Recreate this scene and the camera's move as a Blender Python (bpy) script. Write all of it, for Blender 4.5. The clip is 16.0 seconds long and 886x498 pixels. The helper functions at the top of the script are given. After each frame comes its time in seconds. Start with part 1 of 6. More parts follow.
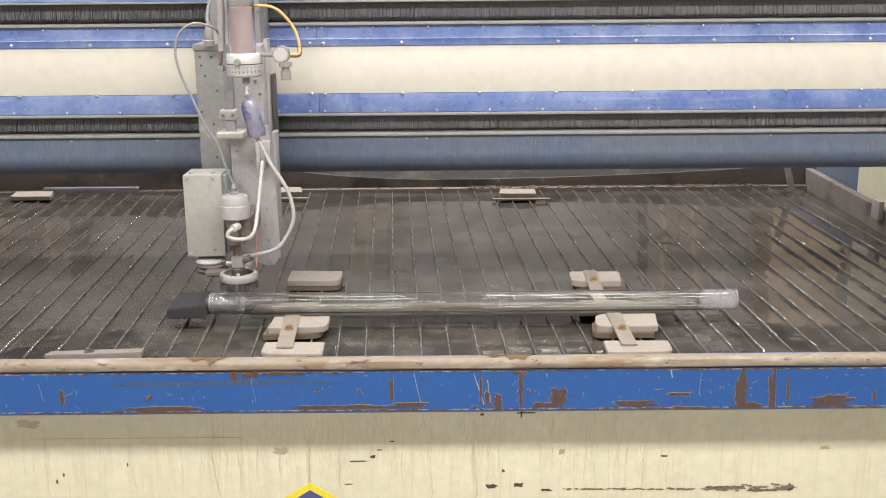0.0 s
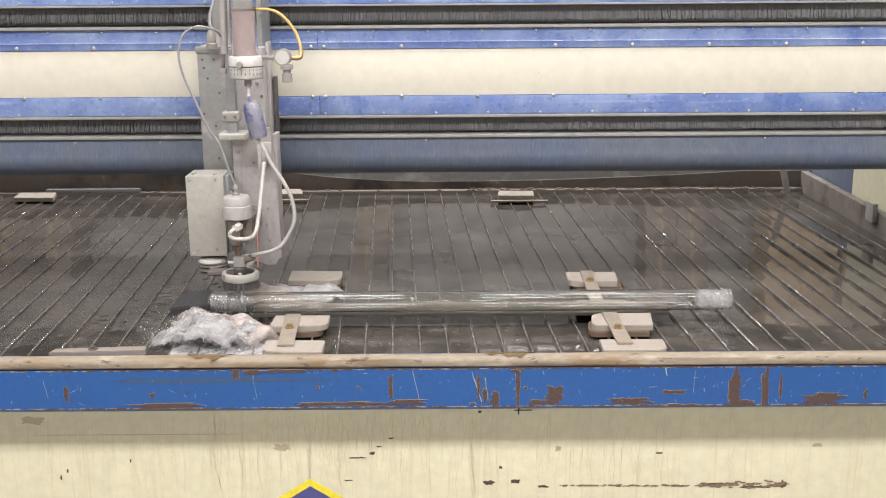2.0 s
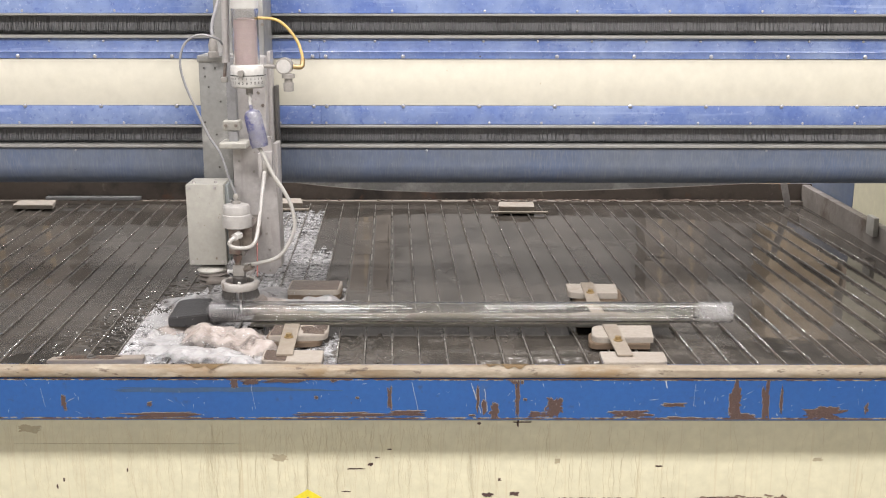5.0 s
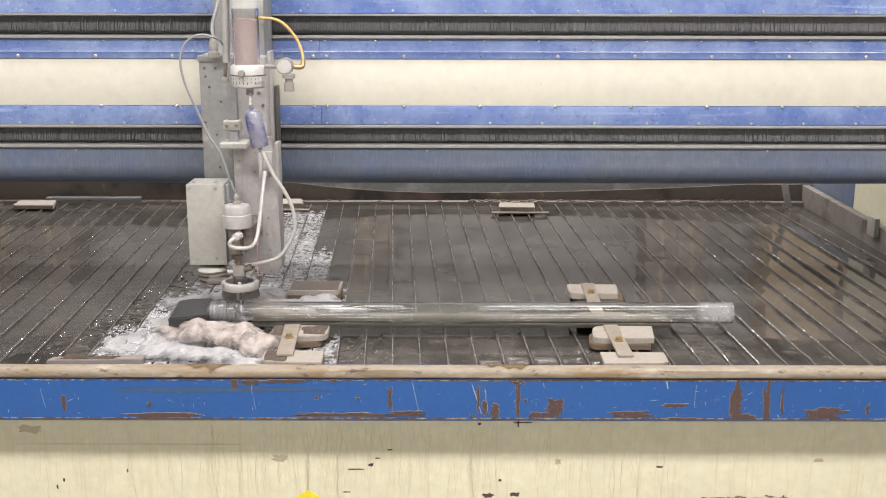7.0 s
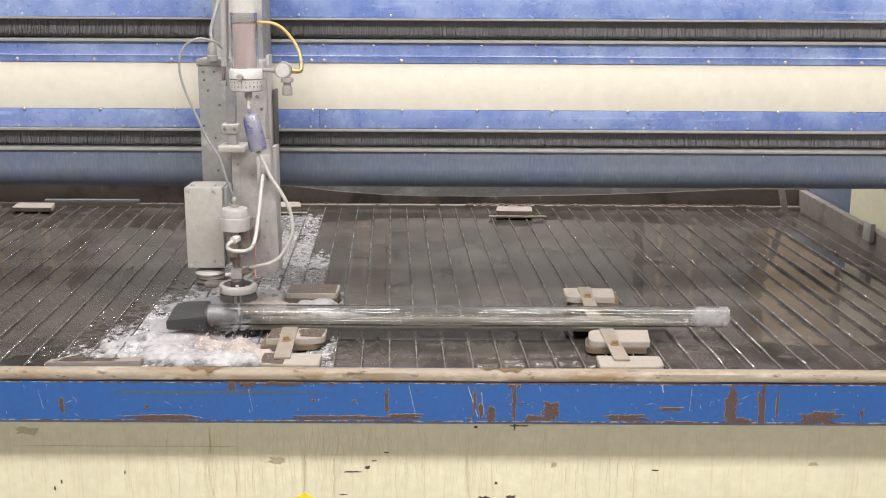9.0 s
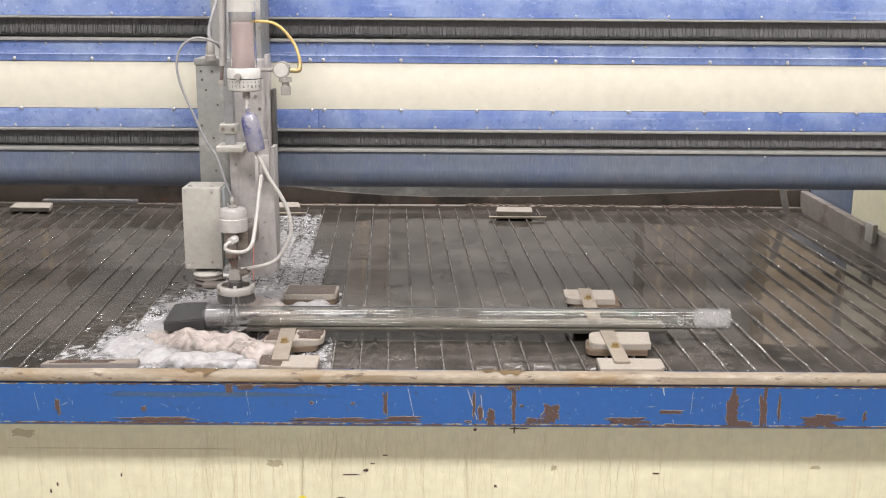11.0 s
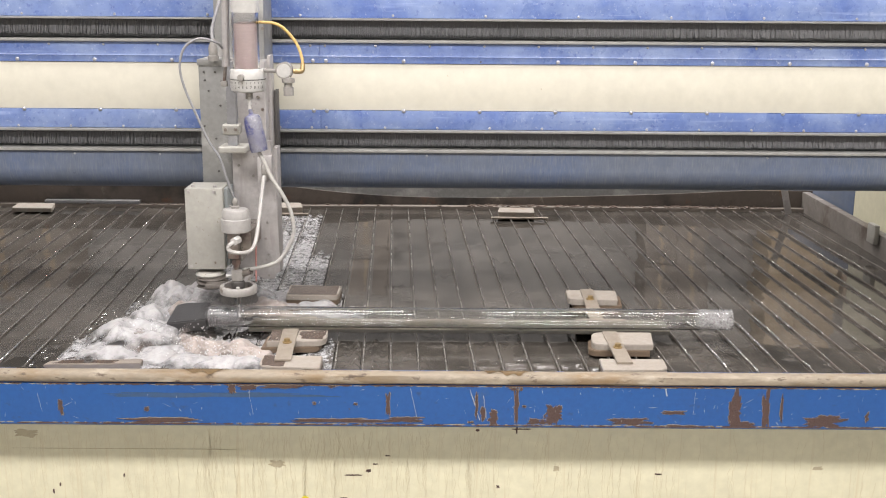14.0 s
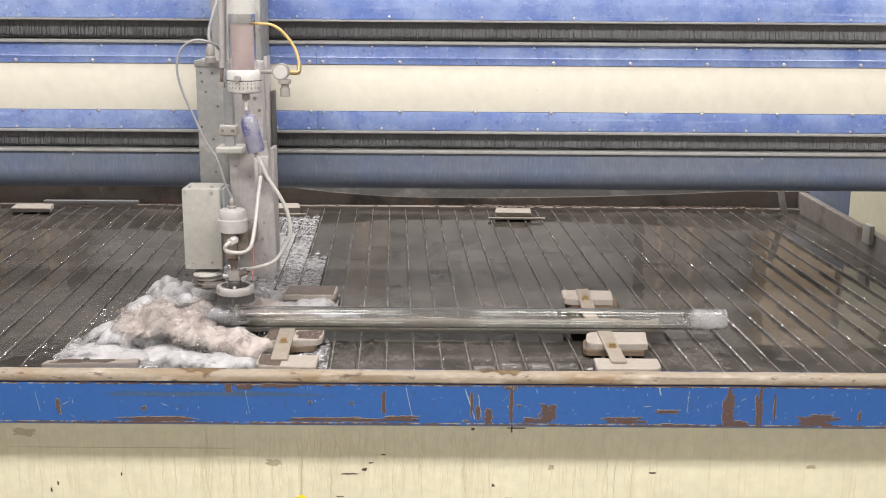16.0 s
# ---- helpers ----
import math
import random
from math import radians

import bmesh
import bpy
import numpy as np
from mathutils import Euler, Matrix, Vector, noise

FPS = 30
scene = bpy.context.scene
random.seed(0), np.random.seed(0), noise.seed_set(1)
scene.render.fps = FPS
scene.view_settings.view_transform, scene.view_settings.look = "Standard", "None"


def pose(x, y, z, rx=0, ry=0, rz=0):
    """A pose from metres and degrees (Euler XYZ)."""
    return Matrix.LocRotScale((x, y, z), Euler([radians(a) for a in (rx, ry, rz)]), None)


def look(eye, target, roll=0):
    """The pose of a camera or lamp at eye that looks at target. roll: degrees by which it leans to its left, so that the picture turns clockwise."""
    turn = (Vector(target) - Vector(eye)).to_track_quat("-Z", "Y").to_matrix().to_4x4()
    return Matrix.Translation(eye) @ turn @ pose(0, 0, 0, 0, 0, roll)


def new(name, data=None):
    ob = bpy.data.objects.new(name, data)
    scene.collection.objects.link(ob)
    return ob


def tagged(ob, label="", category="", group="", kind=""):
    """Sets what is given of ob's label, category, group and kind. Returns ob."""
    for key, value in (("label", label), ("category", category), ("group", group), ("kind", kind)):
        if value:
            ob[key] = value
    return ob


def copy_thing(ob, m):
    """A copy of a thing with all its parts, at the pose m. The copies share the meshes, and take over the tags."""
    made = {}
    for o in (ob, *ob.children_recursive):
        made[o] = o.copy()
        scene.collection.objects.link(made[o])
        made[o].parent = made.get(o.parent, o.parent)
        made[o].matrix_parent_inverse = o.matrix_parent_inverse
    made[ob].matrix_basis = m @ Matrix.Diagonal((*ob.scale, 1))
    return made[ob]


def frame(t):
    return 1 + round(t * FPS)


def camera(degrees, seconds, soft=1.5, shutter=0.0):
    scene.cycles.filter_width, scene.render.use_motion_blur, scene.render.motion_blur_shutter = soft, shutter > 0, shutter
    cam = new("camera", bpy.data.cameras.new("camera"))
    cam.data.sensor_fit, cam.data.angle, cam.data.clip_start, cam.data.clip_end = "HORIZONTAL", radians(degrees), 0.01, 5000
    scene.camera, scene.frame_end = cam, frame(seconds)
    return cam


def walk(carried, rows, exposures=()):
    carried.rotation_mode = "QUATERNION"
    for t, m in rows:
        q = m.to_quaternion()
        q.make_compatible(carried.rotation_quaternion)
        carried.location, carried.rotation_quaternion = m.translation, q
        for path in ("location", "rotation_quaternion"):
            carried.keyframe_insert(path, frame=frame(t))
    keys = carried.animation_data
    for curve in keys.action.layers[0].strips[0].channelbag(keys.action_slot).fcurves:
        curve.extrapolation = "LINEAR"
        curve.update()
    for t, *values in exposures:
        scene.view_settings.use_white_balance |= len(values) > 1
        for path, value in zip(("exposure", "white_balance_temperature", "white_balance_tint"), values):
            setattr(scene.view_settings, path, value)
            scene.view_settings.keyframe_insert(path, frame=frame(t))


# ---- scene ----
cam = camera(44.8, 16.0, soft=1.1)
PATH = [
    (0, (0.003, 0.0, 1.651), (0.001, 1.937, 1.151), -0.5),
    (0.5, (0.004, -0.009, 1.652), (0.002, 1.928, 1.151), -0.5),
    (1, (0.003, -0.022, 1.647), (0.0, 1.915, 1.149), -0.5),
    (1.5, (0.004, -0.034, 1.652), (0.002, 1.903, 1.156), -0.5),
    (2, (0.005, -0.039, 1.652), (0.004, 1.899, 1.159), -0.4),
    (2.5, (0.008, -0.038, 1.653), (0.006, 1.901, 1.166), -0.3),
    (3, (0.007, -0.037, 1.651), (0.006, 1.904, 1.17), -0.2),
    (3.5, (0.006, -0.037, 1.651), (0.004, 1.905, 1.172), -0.1),
    (4, (0.003, -0.036, 1.651), (0.002, 1.906, 1.174), -0.0),
    (6.5, (0.002, -0.029, 1.647), (0.003, 1.915, 1.176), 0.1),
    (7, (0.002, -0.03, 1.648), (0.002, 1.913, 1.176), 0.1),
    (7.5, (0.0, -0.033, 1.651), (0.002, 1.91, 1.178), 0.1),
    (8, (0.002, -0.037, 1.651), (0.004, 1.907, 1.181), 0.2),
    (8.5, (0.003, -0.039, 1.649), (0.006, 1.906, 1.182), 0.3),
    (9, (0.005, -0.04, 1.651), (0.008, 1.905, 1.185), 0.3),
    (11.5, (0.007, -0.019, 1.648), (0.01, 1.926, 1.182), 0.4),
    (12, (0.003, -0.023, 1.647), (0.007, 1.923, 1.182), 0.4),
    (12.5, (0.006, -0.022, 1.649), (0.007, 1.923, 1.183), 0.4),
    (13, (0.005, -0.02, 1.644), (0.006, 1.925, 1.181), 0.4),
    (13.5, (0.0, -0.023, 1.644), (0.002, 1.923, 1.181), 0.4),
    (14, (0.003, -0.023, 1.65), (0.004, 1.922, 1.185), 0.4),
    (14.5, (0.007, -0.027, 1.651), (0.008, 1.918, 1.185), 0.4),
    (15, (0.007, -0.031, 1.652), (0.009, 1.914, 1.185), 0.4),
    (15.5, (0.012, -0.034, 1.653), (0.012, 1.911, 1.187), 0.4),
    (16, (0.013, -0.037, 1.652), (0.014, 1.909, 1.188), 0.4),
]
walk(cam, [(t, look(eye, target, roll)) for t, eye, target, roll in PATH])

# ---- world, lights, exposure ----
world = bpy.data.worlds.new("hall_world")
world.use_nodes = True
scene.world = world
world.node_tree.nodes["Background"].inputs[0].default_value = (0.9, 0.95, 1.0, 1)
world.node_tree.nodes["Background"].inputs[1].default_value = 0.15
scene.view_settings.exposure = 0.0

# row y, height, watts, x of each lamp
# the row at y -4 is unseen, added to fill the shaded front
LAMP_ROWS = [(-4.0, 3.5, 66, (-2.3, 0.0, 2.3)), (0.50, 3.5, 68, (-2.32, -0.75, 0.80, 2.38)), (2.35, 3.5, 36, (-0.78, 0.80)), (4.9, 3.5, 66, (-2.32, -0.75, 0.80, 2.38))]


def lamp(x, y, z, watts):
    data = bpy.data.lights.new("tube_light", "AREA")
    data.shape, data.size, data.size_y, data.energy = "RECTANGLE", 1.2, 0.40, watts
    data.color = (1.0, 0.955, 0.945)
    ob = new("tube_light", data)
    ob.location = (x, y, z - 0.03)
    return ob


for ly, lz, lw, lxs in LAMP_ROWS:
    for lx in lxs:
        lamp(lx, ly, lz, lw)

# ---- materials ----


def nodes_of(name):
    m = bpy.data.materials.new(name)
    m.use_nodes = True
    nt = m.node_tree
    return m, nt, nt.nodes["Principled BSDF"]


def add_node(nt, kind, **values):
    n = nt.nodes.new(kind)
    for k, v in values.items():
        n.inputs[k].default_value = v
    return n


def coords(nt, scale=(1, 1, 1), rot=(0, 0, 0)):
    tc = nt.nodes.new("ShaderNodeTexCoord")
    mp = add_node(nt, "ShaderNodeMapping", Scale=scale, Rotation=rot)
    nt.links.new(tc.outputs["Object"], mp.inputs[0])
    return mp.outputs[0]


def noise_fac(nt, co, scale, detail=6.0, rough=0.6, lo=0.35, hi=0.65, distortion=0.0):
    n = add_node(nt, "ShaderNodeTexNoise", Scale=scale, Detail=detail, Roughness=rough, Distortion=distortion)
    nt.links.new(co, n.inputs["Vector"])
    r = add_node(nt, "ShaderNodeMapRange")
    r.inputs["From Min"].default_value, r.inputs["From Max"].default_value = lo, hi
    nt.links.new(n.outputs[0], r.inputs[0])
    return r.outputs[0]


def mixed(nt, fac, a, b):
    m = nt.nodes.new("ShaderNodeMix")
    m.data_type = "RGBA"
    for sock, v in ((m.inputs[0], fac), (m.inputs[6], a), (m.inputs[7], b)):
        if isinstance(v, (tuple, float, int)):
            sock.default_value = (*v, 1) if isinstance(v, tuple) else v
        else:
            nt.links.new(v, sock)
    return m.outputs[2]


def times(nt, fac, k):
    m = nt.nodes.new("ShaderNodeMath")
    m.operation = "MULTIPLY"
    nt.links.new(fac, m.inputs[0])
    if isinstance(k, (int, float)):
        m.inputs[1].default_value = k
    else:
        nt.links.new(k, m.inputs[1])
    return m.outputs[0]


def surface(name, base, second, rough=0.5, metal=0.0, big=4.0, fine=60.0, amount=0.7, spots=None, bump=0.1, streaks=None, coat=0.0, grain=(1, 1, 1)):
    """Two-scale varied surface; spots = (colour, scale, lo, hi); streaks = (colour, mapping scale, lo, hi)."""
    m, nt, b = nodes_of(name)
    co = coords(nt, grain)
    f1 = noise_fac(nt, co, big, lo=0.3, hi=0.7)
    f2 = noise_fac(nt, co, fine, detail=8, lo=0.3, hi=0.7)
    col = mixed(nt, times(nt, f1, amount), base, second)
    dark = tuple(c * 0.55 for c in base)
    f3 = noise_fac(nt, co, big * 4.3, detail=8, rough=0.7, lo=0.42, hi=0.72)
    col = mixed(nt, times(nt, f2, 0.55 * amount), col, dark)
    col = mixed(nt, times(nt, f3, 0.45 * amount), col, tuple(c * 0.7 for c in second))
    for item in (streaks or []):
        sc, scale, lo, hi = item
        f = noise_fac(nt, coords(nt, scale), 1.0, detail=3, lo=lo, hi=hi, distortion=0.35)
        col = mixed(nt, f, col, sc)
    for item in (spots or []):
        sc, scale, lo, hi = item
        f = noise_fac(nt, co, scale, detail=7, rough=0.65, lo=lo, hi=hi)
        col = mixed(nt, f, col, sc)
    nt.links.new(col, b.inputs["Base Color"])
    rr = add_node(nt, "ShaderNodeMapRange")
    rr.inputs["To Min"].default_value, rr.inputs["To Max"].default_value = max(0.03, rough - 0.12), min(1, rough + 0.12)
    nt.links.new(f1, rr.inputs[0])
    nt.links.new(rr.outputs[0], b.inputs["Roughness"])
    b.inputs["Metallic"].default_value = metal
    b.inputs["Coat Weight"].default_value = coat
    if bump:
        bp = add_node(nt, "ShaderNodeBump", Strength=bump, Distance=0.002)
        nt.links.new(f2, bp.inputs["Height"])
        nt.links.new(bp.outputs[0], b.inputs["Normal"])
    return m


RUSTY = (0.082, 0.047, 0.041)
M_lip_blue = surface("lip_blue_paint", (0.013, 0.083, 0.295), (0.019, 0.102, 0.335), 0.38, big=3, fine=90, amount=0.6,
                     spots=[((0.05, 0.09, 0.17), 9.0, 0.66, 0.80), ((0.03, 0.06, 0.15), 38.0, 0.60, 0.75), ((0.42, 0.42, 0.40), 70.0, 0.70, 0.74), (RUSTY, 26.0, 0.71, 0.725)], bump=0.05)
M_rust = surface("rust", RUSTY, (0.10, 0.064, 0.056), 0.8, big=25, fine=200, bump=0.5, spots=[((0.34, 0.31, 0.26), 75.0, 0.68, 0.74), ((0.03, 0.09, 0.26), 38.0, 0.66, 0.70)])
M_under = surface("flaked_cream_edge", (0.42, 0.38, 0.28), (0.24, 0.20, 0.145), 0.6, big=60, fine=300)
M_cream = surface("cream_tank_paint", (0.632, 0.603, 0.445), (0.652, 0.622, 0.462), 0.42, big=2, fine=40, amount=0.5, bump=0.03,
                  streaks=[((0.52, 0.45, 0.30), (150, 1, 2.5), 0.58, 0.8)],
                  spots=[((0.25, 0.18, 0.11), 22.0, 0.74, 0.76)])
M_cream_beam = surface("cream_beam_paint", (0.615, 0.59, 0.50), (0.60, 0.575, 0.485), 0.5, big=1.6, fine=30, amount=0.45, bump=0.02,
                       spots=[((0.42, 0.35, 0.24), 45.0, 0.68, 0.72)])
M_beam_blue = surface("beam_blue_sheet", (0.085, 0.140, 0.375), (0.165, 0.235, 0.455), 0.28, big=2.2, fine=45, amount=0.75, bump=0.03,
                      streaks=[((0.36, 0.43, 0.64), (3, 1, 60), 0.6, 0.85)], spots=[((0.30, 0.375, 0.53), 8.0, 0.40, 0.9), ((0.05, 0.08, 0.26), 70.0, 0.56, 0.78), ((0.45, 0.49, 0.6), 110.0, 0.60, 0.80)])
M_beam_low = surface("dusty_blue_sheet", (0.102, 0.142, 0.245), (0.175, 0.19, 0.205), 0.42, big=2.5, fine=35, amount=0.8, bump=0.04,
                     streaks=[((0.20, 0.212, 0.232), (330, 1, 34), 0.48, 0.85)], spots=[((0.04, 0.05, 0.09), 16.0, 0.70, 0.74), ((0.4, 0.4, 0.38), 60.0, 0.70, 0.78)])
M_trim = surface("dull_aluminium_trim", (0.42, 0.42, 0.41), (0.24, 0.23, 0.21), 0.45, 0.5, big=5, fine=70, bump=0.06)
M_brush = surface("black_bristle", (0.135, 0.135, 0.142), (0.18, 0.18, 0.185), 0.75, big=8, fine=200, bump=0.2, streaks=[((0.20, 0.20, 0.205), (260, 1, 9), 0.55, 0.8)])
M_slot = surface("dark_slot", (0.36, 0.36, 0.37), (0.42, 0.415, 0.41), 0.8, big=6, fine=60)
M_screw = surface("zinc_screw", (0.45, 0.46, 0.50), (0.3, 0.3, 0.33), 0.35, 0.5, big=200, fine=500)
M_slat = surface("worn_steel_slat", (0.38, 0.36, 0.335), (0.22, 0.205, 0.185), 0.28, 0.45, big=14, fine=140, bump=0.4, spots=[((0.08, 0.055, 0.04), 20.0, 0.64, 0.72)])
# rusty side, darkened to paint the shade line beside each slat
M_slat_side = surface("shaded_rusty_slat_side", (0.085, 0.072, 0.062), (0.14, 0.115, 0.092), 0.35, 0.0, big=18, fine=140, bump=0.4)
M_wood_lip = surface("worn_wooden_edge", (0.25, 0.205, 0.148), (0.30, 0.255, 0.195), 0.62, big=8, fine=70, amount=1.0, grain=(0.8, 2.2, 2.2), bump=0.25,
                     spots=[((0.19, 0.13, 0.07), 6.0, 0.50, 0.64), ((0.345, 0.30, 0.235), 11.0, 0.54, 0.66), ((0.09, 0.065, 0.045), 30.0, 0.60, 0.66)])
M_drip = surface("brown_drip", (0.555, 0.50, 0.345), (0.585, 0.53, 0.375), 0.5, big=30, fine=120, amount=0.25)
M_wet = surface("wet_stain", (0.17, 0.115, 0.06), (0.13, 0.09, 0.05), 0.12, big=20, fine=90)
M_pad = surface("pale_plywood_pad", (0.35, 0.315, 0.275), (0.29, 0.255, 0.215), 0.7, big=9, fine=120, bump=0.15, spots=[((0.24, 0.19, 0.15), 12.0, 0.56, 0.70), ((0.22, 0.17, 0.13), 90.0, 0.7, 0.76)])
M_pad_side = surface("brown_plywood_ply", (0.17, 0.12, 0.08), (0.11, 0.08, 0.055), 0.6, big=20, fine=120, grain=(1, 1, 8), bump=0.3)
M_pad_wet = surface("wet_plywood_pad", (0.085, 0.062, 0.050), (0.13, 0.098, 0.08), 0.14, big=12, fine=110, bump=0.12, spots=[((0.22, 0.18, 0.15), 16.0, 0.62, 0.75)])
M_strap_wood = surface("weathered_wooden_strip", (0.27, 0.235, 0.20), (0.18, 0.15, 0.125), 0.65, big=14, fine=120, grain=(0.5, 2, 2), bump=0.25)
M_strap = surface("dusty_steel_strap", (0.36, 0.31, 0.25), (0.28, 0.24, 0.20), 0.45, 0.25, big=14, fine=120, spots=[((0.22, 0.15, 0.09), 20.0, 0.64, 0.72)])
M_bolt = surface("brass_toned_bolt", (0.42, 0.31, 0.15), (0.28, 0.2, 0.1), 0.45, 0.6, big=90, fine=300)
M_bar = surface("wet_steel_bar", (0.045, 0.043, 0.038), (0.09, 0.083, 0.07), 0.35, 0.2, big=8, fine=90, bump=0.2)
M_bar_top = surface("scuffed_bar_top", (0.25, 0.225, 0.185), (0.15, 0.13, 0.105), 0.45, 0.2, big=8, fine=90)
M_block = surface("black_rubber_foam", (0.036, 0.035, 0.036), (0.05, 0.049, 0.05), 0.38, big=20, fine=260, bump=0.35, spots=[((0.30, 0.30, 0.30), 70.0, 0.72, 0.76)])
M_tank_in = surface("dark_wet_tank_steel", (0.10, 0.08, 0.068), (0.14, 0.115, 0.095), 0.7, big=5, fine=50, spots=[((0.26, 0.22, 0.18), 12.0, 0.62, 0.7), ((0.035, 0.03, 0.027), 4.0, 0.48, 0.62), ((0.15, 0.075, 0.045), 9.0, 0.62, 0.72)])
M_tank_side = surface("limescaled_tank_wall", (0.20, 0.182, 0.165), (0.135, 0.117, 0.102), 0.6, big=6, fine=60, bump=0.3, spots=[((0.29, 0.27, 0.245), 14.0, 0.55, 0.66), ((0.09, 0.07, 0.055), 7.0, 0.52, 0.62)])
M_rubble = surface("garnet_sludge", (0.12, 0.085, 0.065), (0.22, 0.175, 0.14), 0.85, big=30, fine=200, bump=0.8)
M_galv = surface("dusty_zinc_plate", (0.32, 0.32, 0.31), (0.20, 0.197, 0.19), 0.42, 0.3, big=9, fine=90, bump=0.06, spots=[((0.16, 0.155, 0.15), 80.0, 0.68, 0.78), ((0.52, 0.51, 0.49), 9.0, 0.52, 0.75)])
M_galv_lite = surface("pale_aluminium_plate", (0.47, 0.448, 0.44), (0.37, 0.35, 0.343), 0.42, 0.2, big=8, fine=90, bump=0.05, streaks=[((0.33, 0.305, 0.295), (60, 60, 6), 0.52, 0.75)], spots=[((0.20, 0.165, 0.145), 55.0, 0.62, 0.72), ((0.56, 0.545, 0.54), 14.0, 0.55, 0.75)])
M_box = surface("pale_grey_enamel", (0.385, 0.375, 0.34), (0.35, 0.34, 0.31), 0.42, 0.0, big=6, fine=80, bump=0.03, spots=[((0.16, 0.12, 0.09), 75.0, 0.655, 0.69)])
M_box_side = surface("pale_blue_grey_enamel", (0.28, 0.30, 0.30), (0.22, 0.24, 0.245), 0.45, 0.0, big=6, fine=80)
M_white_pl = surface("grubby_white_plastic", (0.56, 0.55, 0.53), (0.45, 0.44, 0.42), 0.4, big=14, fine=100, spots=[((0.4, 0.37, 0.33), 40.0, 0.68, 0.76)])
M_actuator = surface("grubby_off_white_metal", (0.43, 0.415, 0.40), (0.33, 0.315, 0.30), 0.42, big=16, fine=100, spots=[((0.22, 0.19, 0.165), 34.0, 0.62, 0.74)])
M_grey_pl = surface("grey_fitting", (0.36, 0.34, 0.32), (0.25, 0.24, 0.22), 0.5, 0.2, big=30, fine=150)
M_steel = surface("stained_steel", (0.36, 0.33, 0.30), (0.2, 0.17, 0.15), 0.35, 0.7, big=30, fine=150, spots=[((0.17, 0.12, 0.105), 26.0, 0.48, 0.66)])
M_rubber = surface("dark_rubber", (0.06, 0.057, 0.055), (0.11, 0.10, 0.09), 0.6, big=30, fine=150)
M_dirty_rubber = surface("muddy_bellows_rubber", (0.17, 0.15, 0.13), (0.08, 0.07, 0.065), 0.6, big=20, fine=150)
M_hose_w = surface("milky_hose", (0.46, 0.445, 0.425), (0.39, 0.375, 0.35), 0.35, big=20, fine=120)
M_hose_g = surface("grey_hose", (0.30, 0.30, 0.31), (0.24, 0.24, 0.25), 0.4, big=20, fine=120)
M_hose_y = surface("yellow_air_hose", (0.58, 0.37, 0.09), (0.50, 0.38, 0.20), 0.4, big=20, fine=120)
M_hose_r = surface("red_wire", (0.50, 0.17, 0.15), (0.42, 0.19, 0.17), 0.5, big=40, fine=200)
M_ink = surface("black_print", (0.03, 0.03, 0.03), (0.05, 0.05, 0.05), 0.6, big=40, fine=200)
M_garnet = surface("garnet_powder", (0.60, 0.50, 0.49), (0.66, 0.56, 0.55), 0.9, big=18, fine=200)
M_logo_y = surface("yellow_sticker", (0.80, 0.68, 0.03), (0.72, 0.6, 0.05), 0.45, big=20, fine=120)
M_logo_b = surface("navy_sticker", (0.055, 0.055, 0.22), (0.10, 0.10, 0.26), 0.4, big=20, fine=120, streaks=[((0.3, 0.3, 0.4), (40, 1, 3), 0.66, 0.75)])
M_floor = surface("concrete_floor", (0.42, 0.39, 0.325), (0.34, 0.318, 0.265), 0.6, big=1.2, fine=20)
M_wall = surface("white_hall_wall", (0.60, 0.585, 0.56), (0.52, 0.51, 0.49), 0.7, big=1.0, fine=12)
M_ceil = surface("grey_hall_ceiling", (0.55, 0.545, 0.54), (0.46, 0.455, 0.45), 0.8, big=1.0, fine=12)
M_wall_far = surface("grey_far_wall", (0.47, 0.455, 0.44), (0.38, 0.37, 0.36), 0.7, big=0.6, fine=8, amount=0.9)
M_wainscot = surface("dark_grey_wall_band", (0.32, 0.31, 0.30), (0.26, 0.25, 0.242), 0.6, big=0.8, fine=8, amount=0.9)
M_greycarton = surface("dusty_grey_carton", (0.27, 0.235, 0.205), (0.21, 0.185, 0.165), 0.7, big=3, fine=40)
M_tape = surface("pale_packing_tape", (0.40, 0.32, 0.23), (0.36, 0.285, 0.205), 0.5, big=6, fine=60)
M_brownwood = surface("brown_board", (0.45, 0.345, 0.225), (0.37, 0.28, 0.18), 0.6, big=3, fine=40, grain=(4, 4, 0.5))
M_darkboard = surface("dark_brown_board", (0.31, 0.235, 0.17), (0.25, 0.19, 0.14), 0.6, big=3, fine=40, grain=(4, 4, 0.5))
M_olive = surface("olive_grime_on_paint", (0.045, 0.085, 0.15), (0.03, 0.09, 0.24), 0.5, big=20, fine=90)
M_housing = surface("white_lamp_housing", (0.8, 0.8, 0.8), (0.7, 0.7, 0.7), 0.4, big=5, fine=50)


def glow(name, colour, strength):
    m, nt, b = nodes_of(name)
    b.inputs["Base Color"].default_value = (0.8, 0.8, 0.8, 1)
    b.inputs["Emission Color"].default_value = (*colour, 1)
    b.inputs["Emission Strength"].default_value = strength
    return m


M_glow = glow("lamp_diffuser", (1, 0.962, 0.93), 1.5)


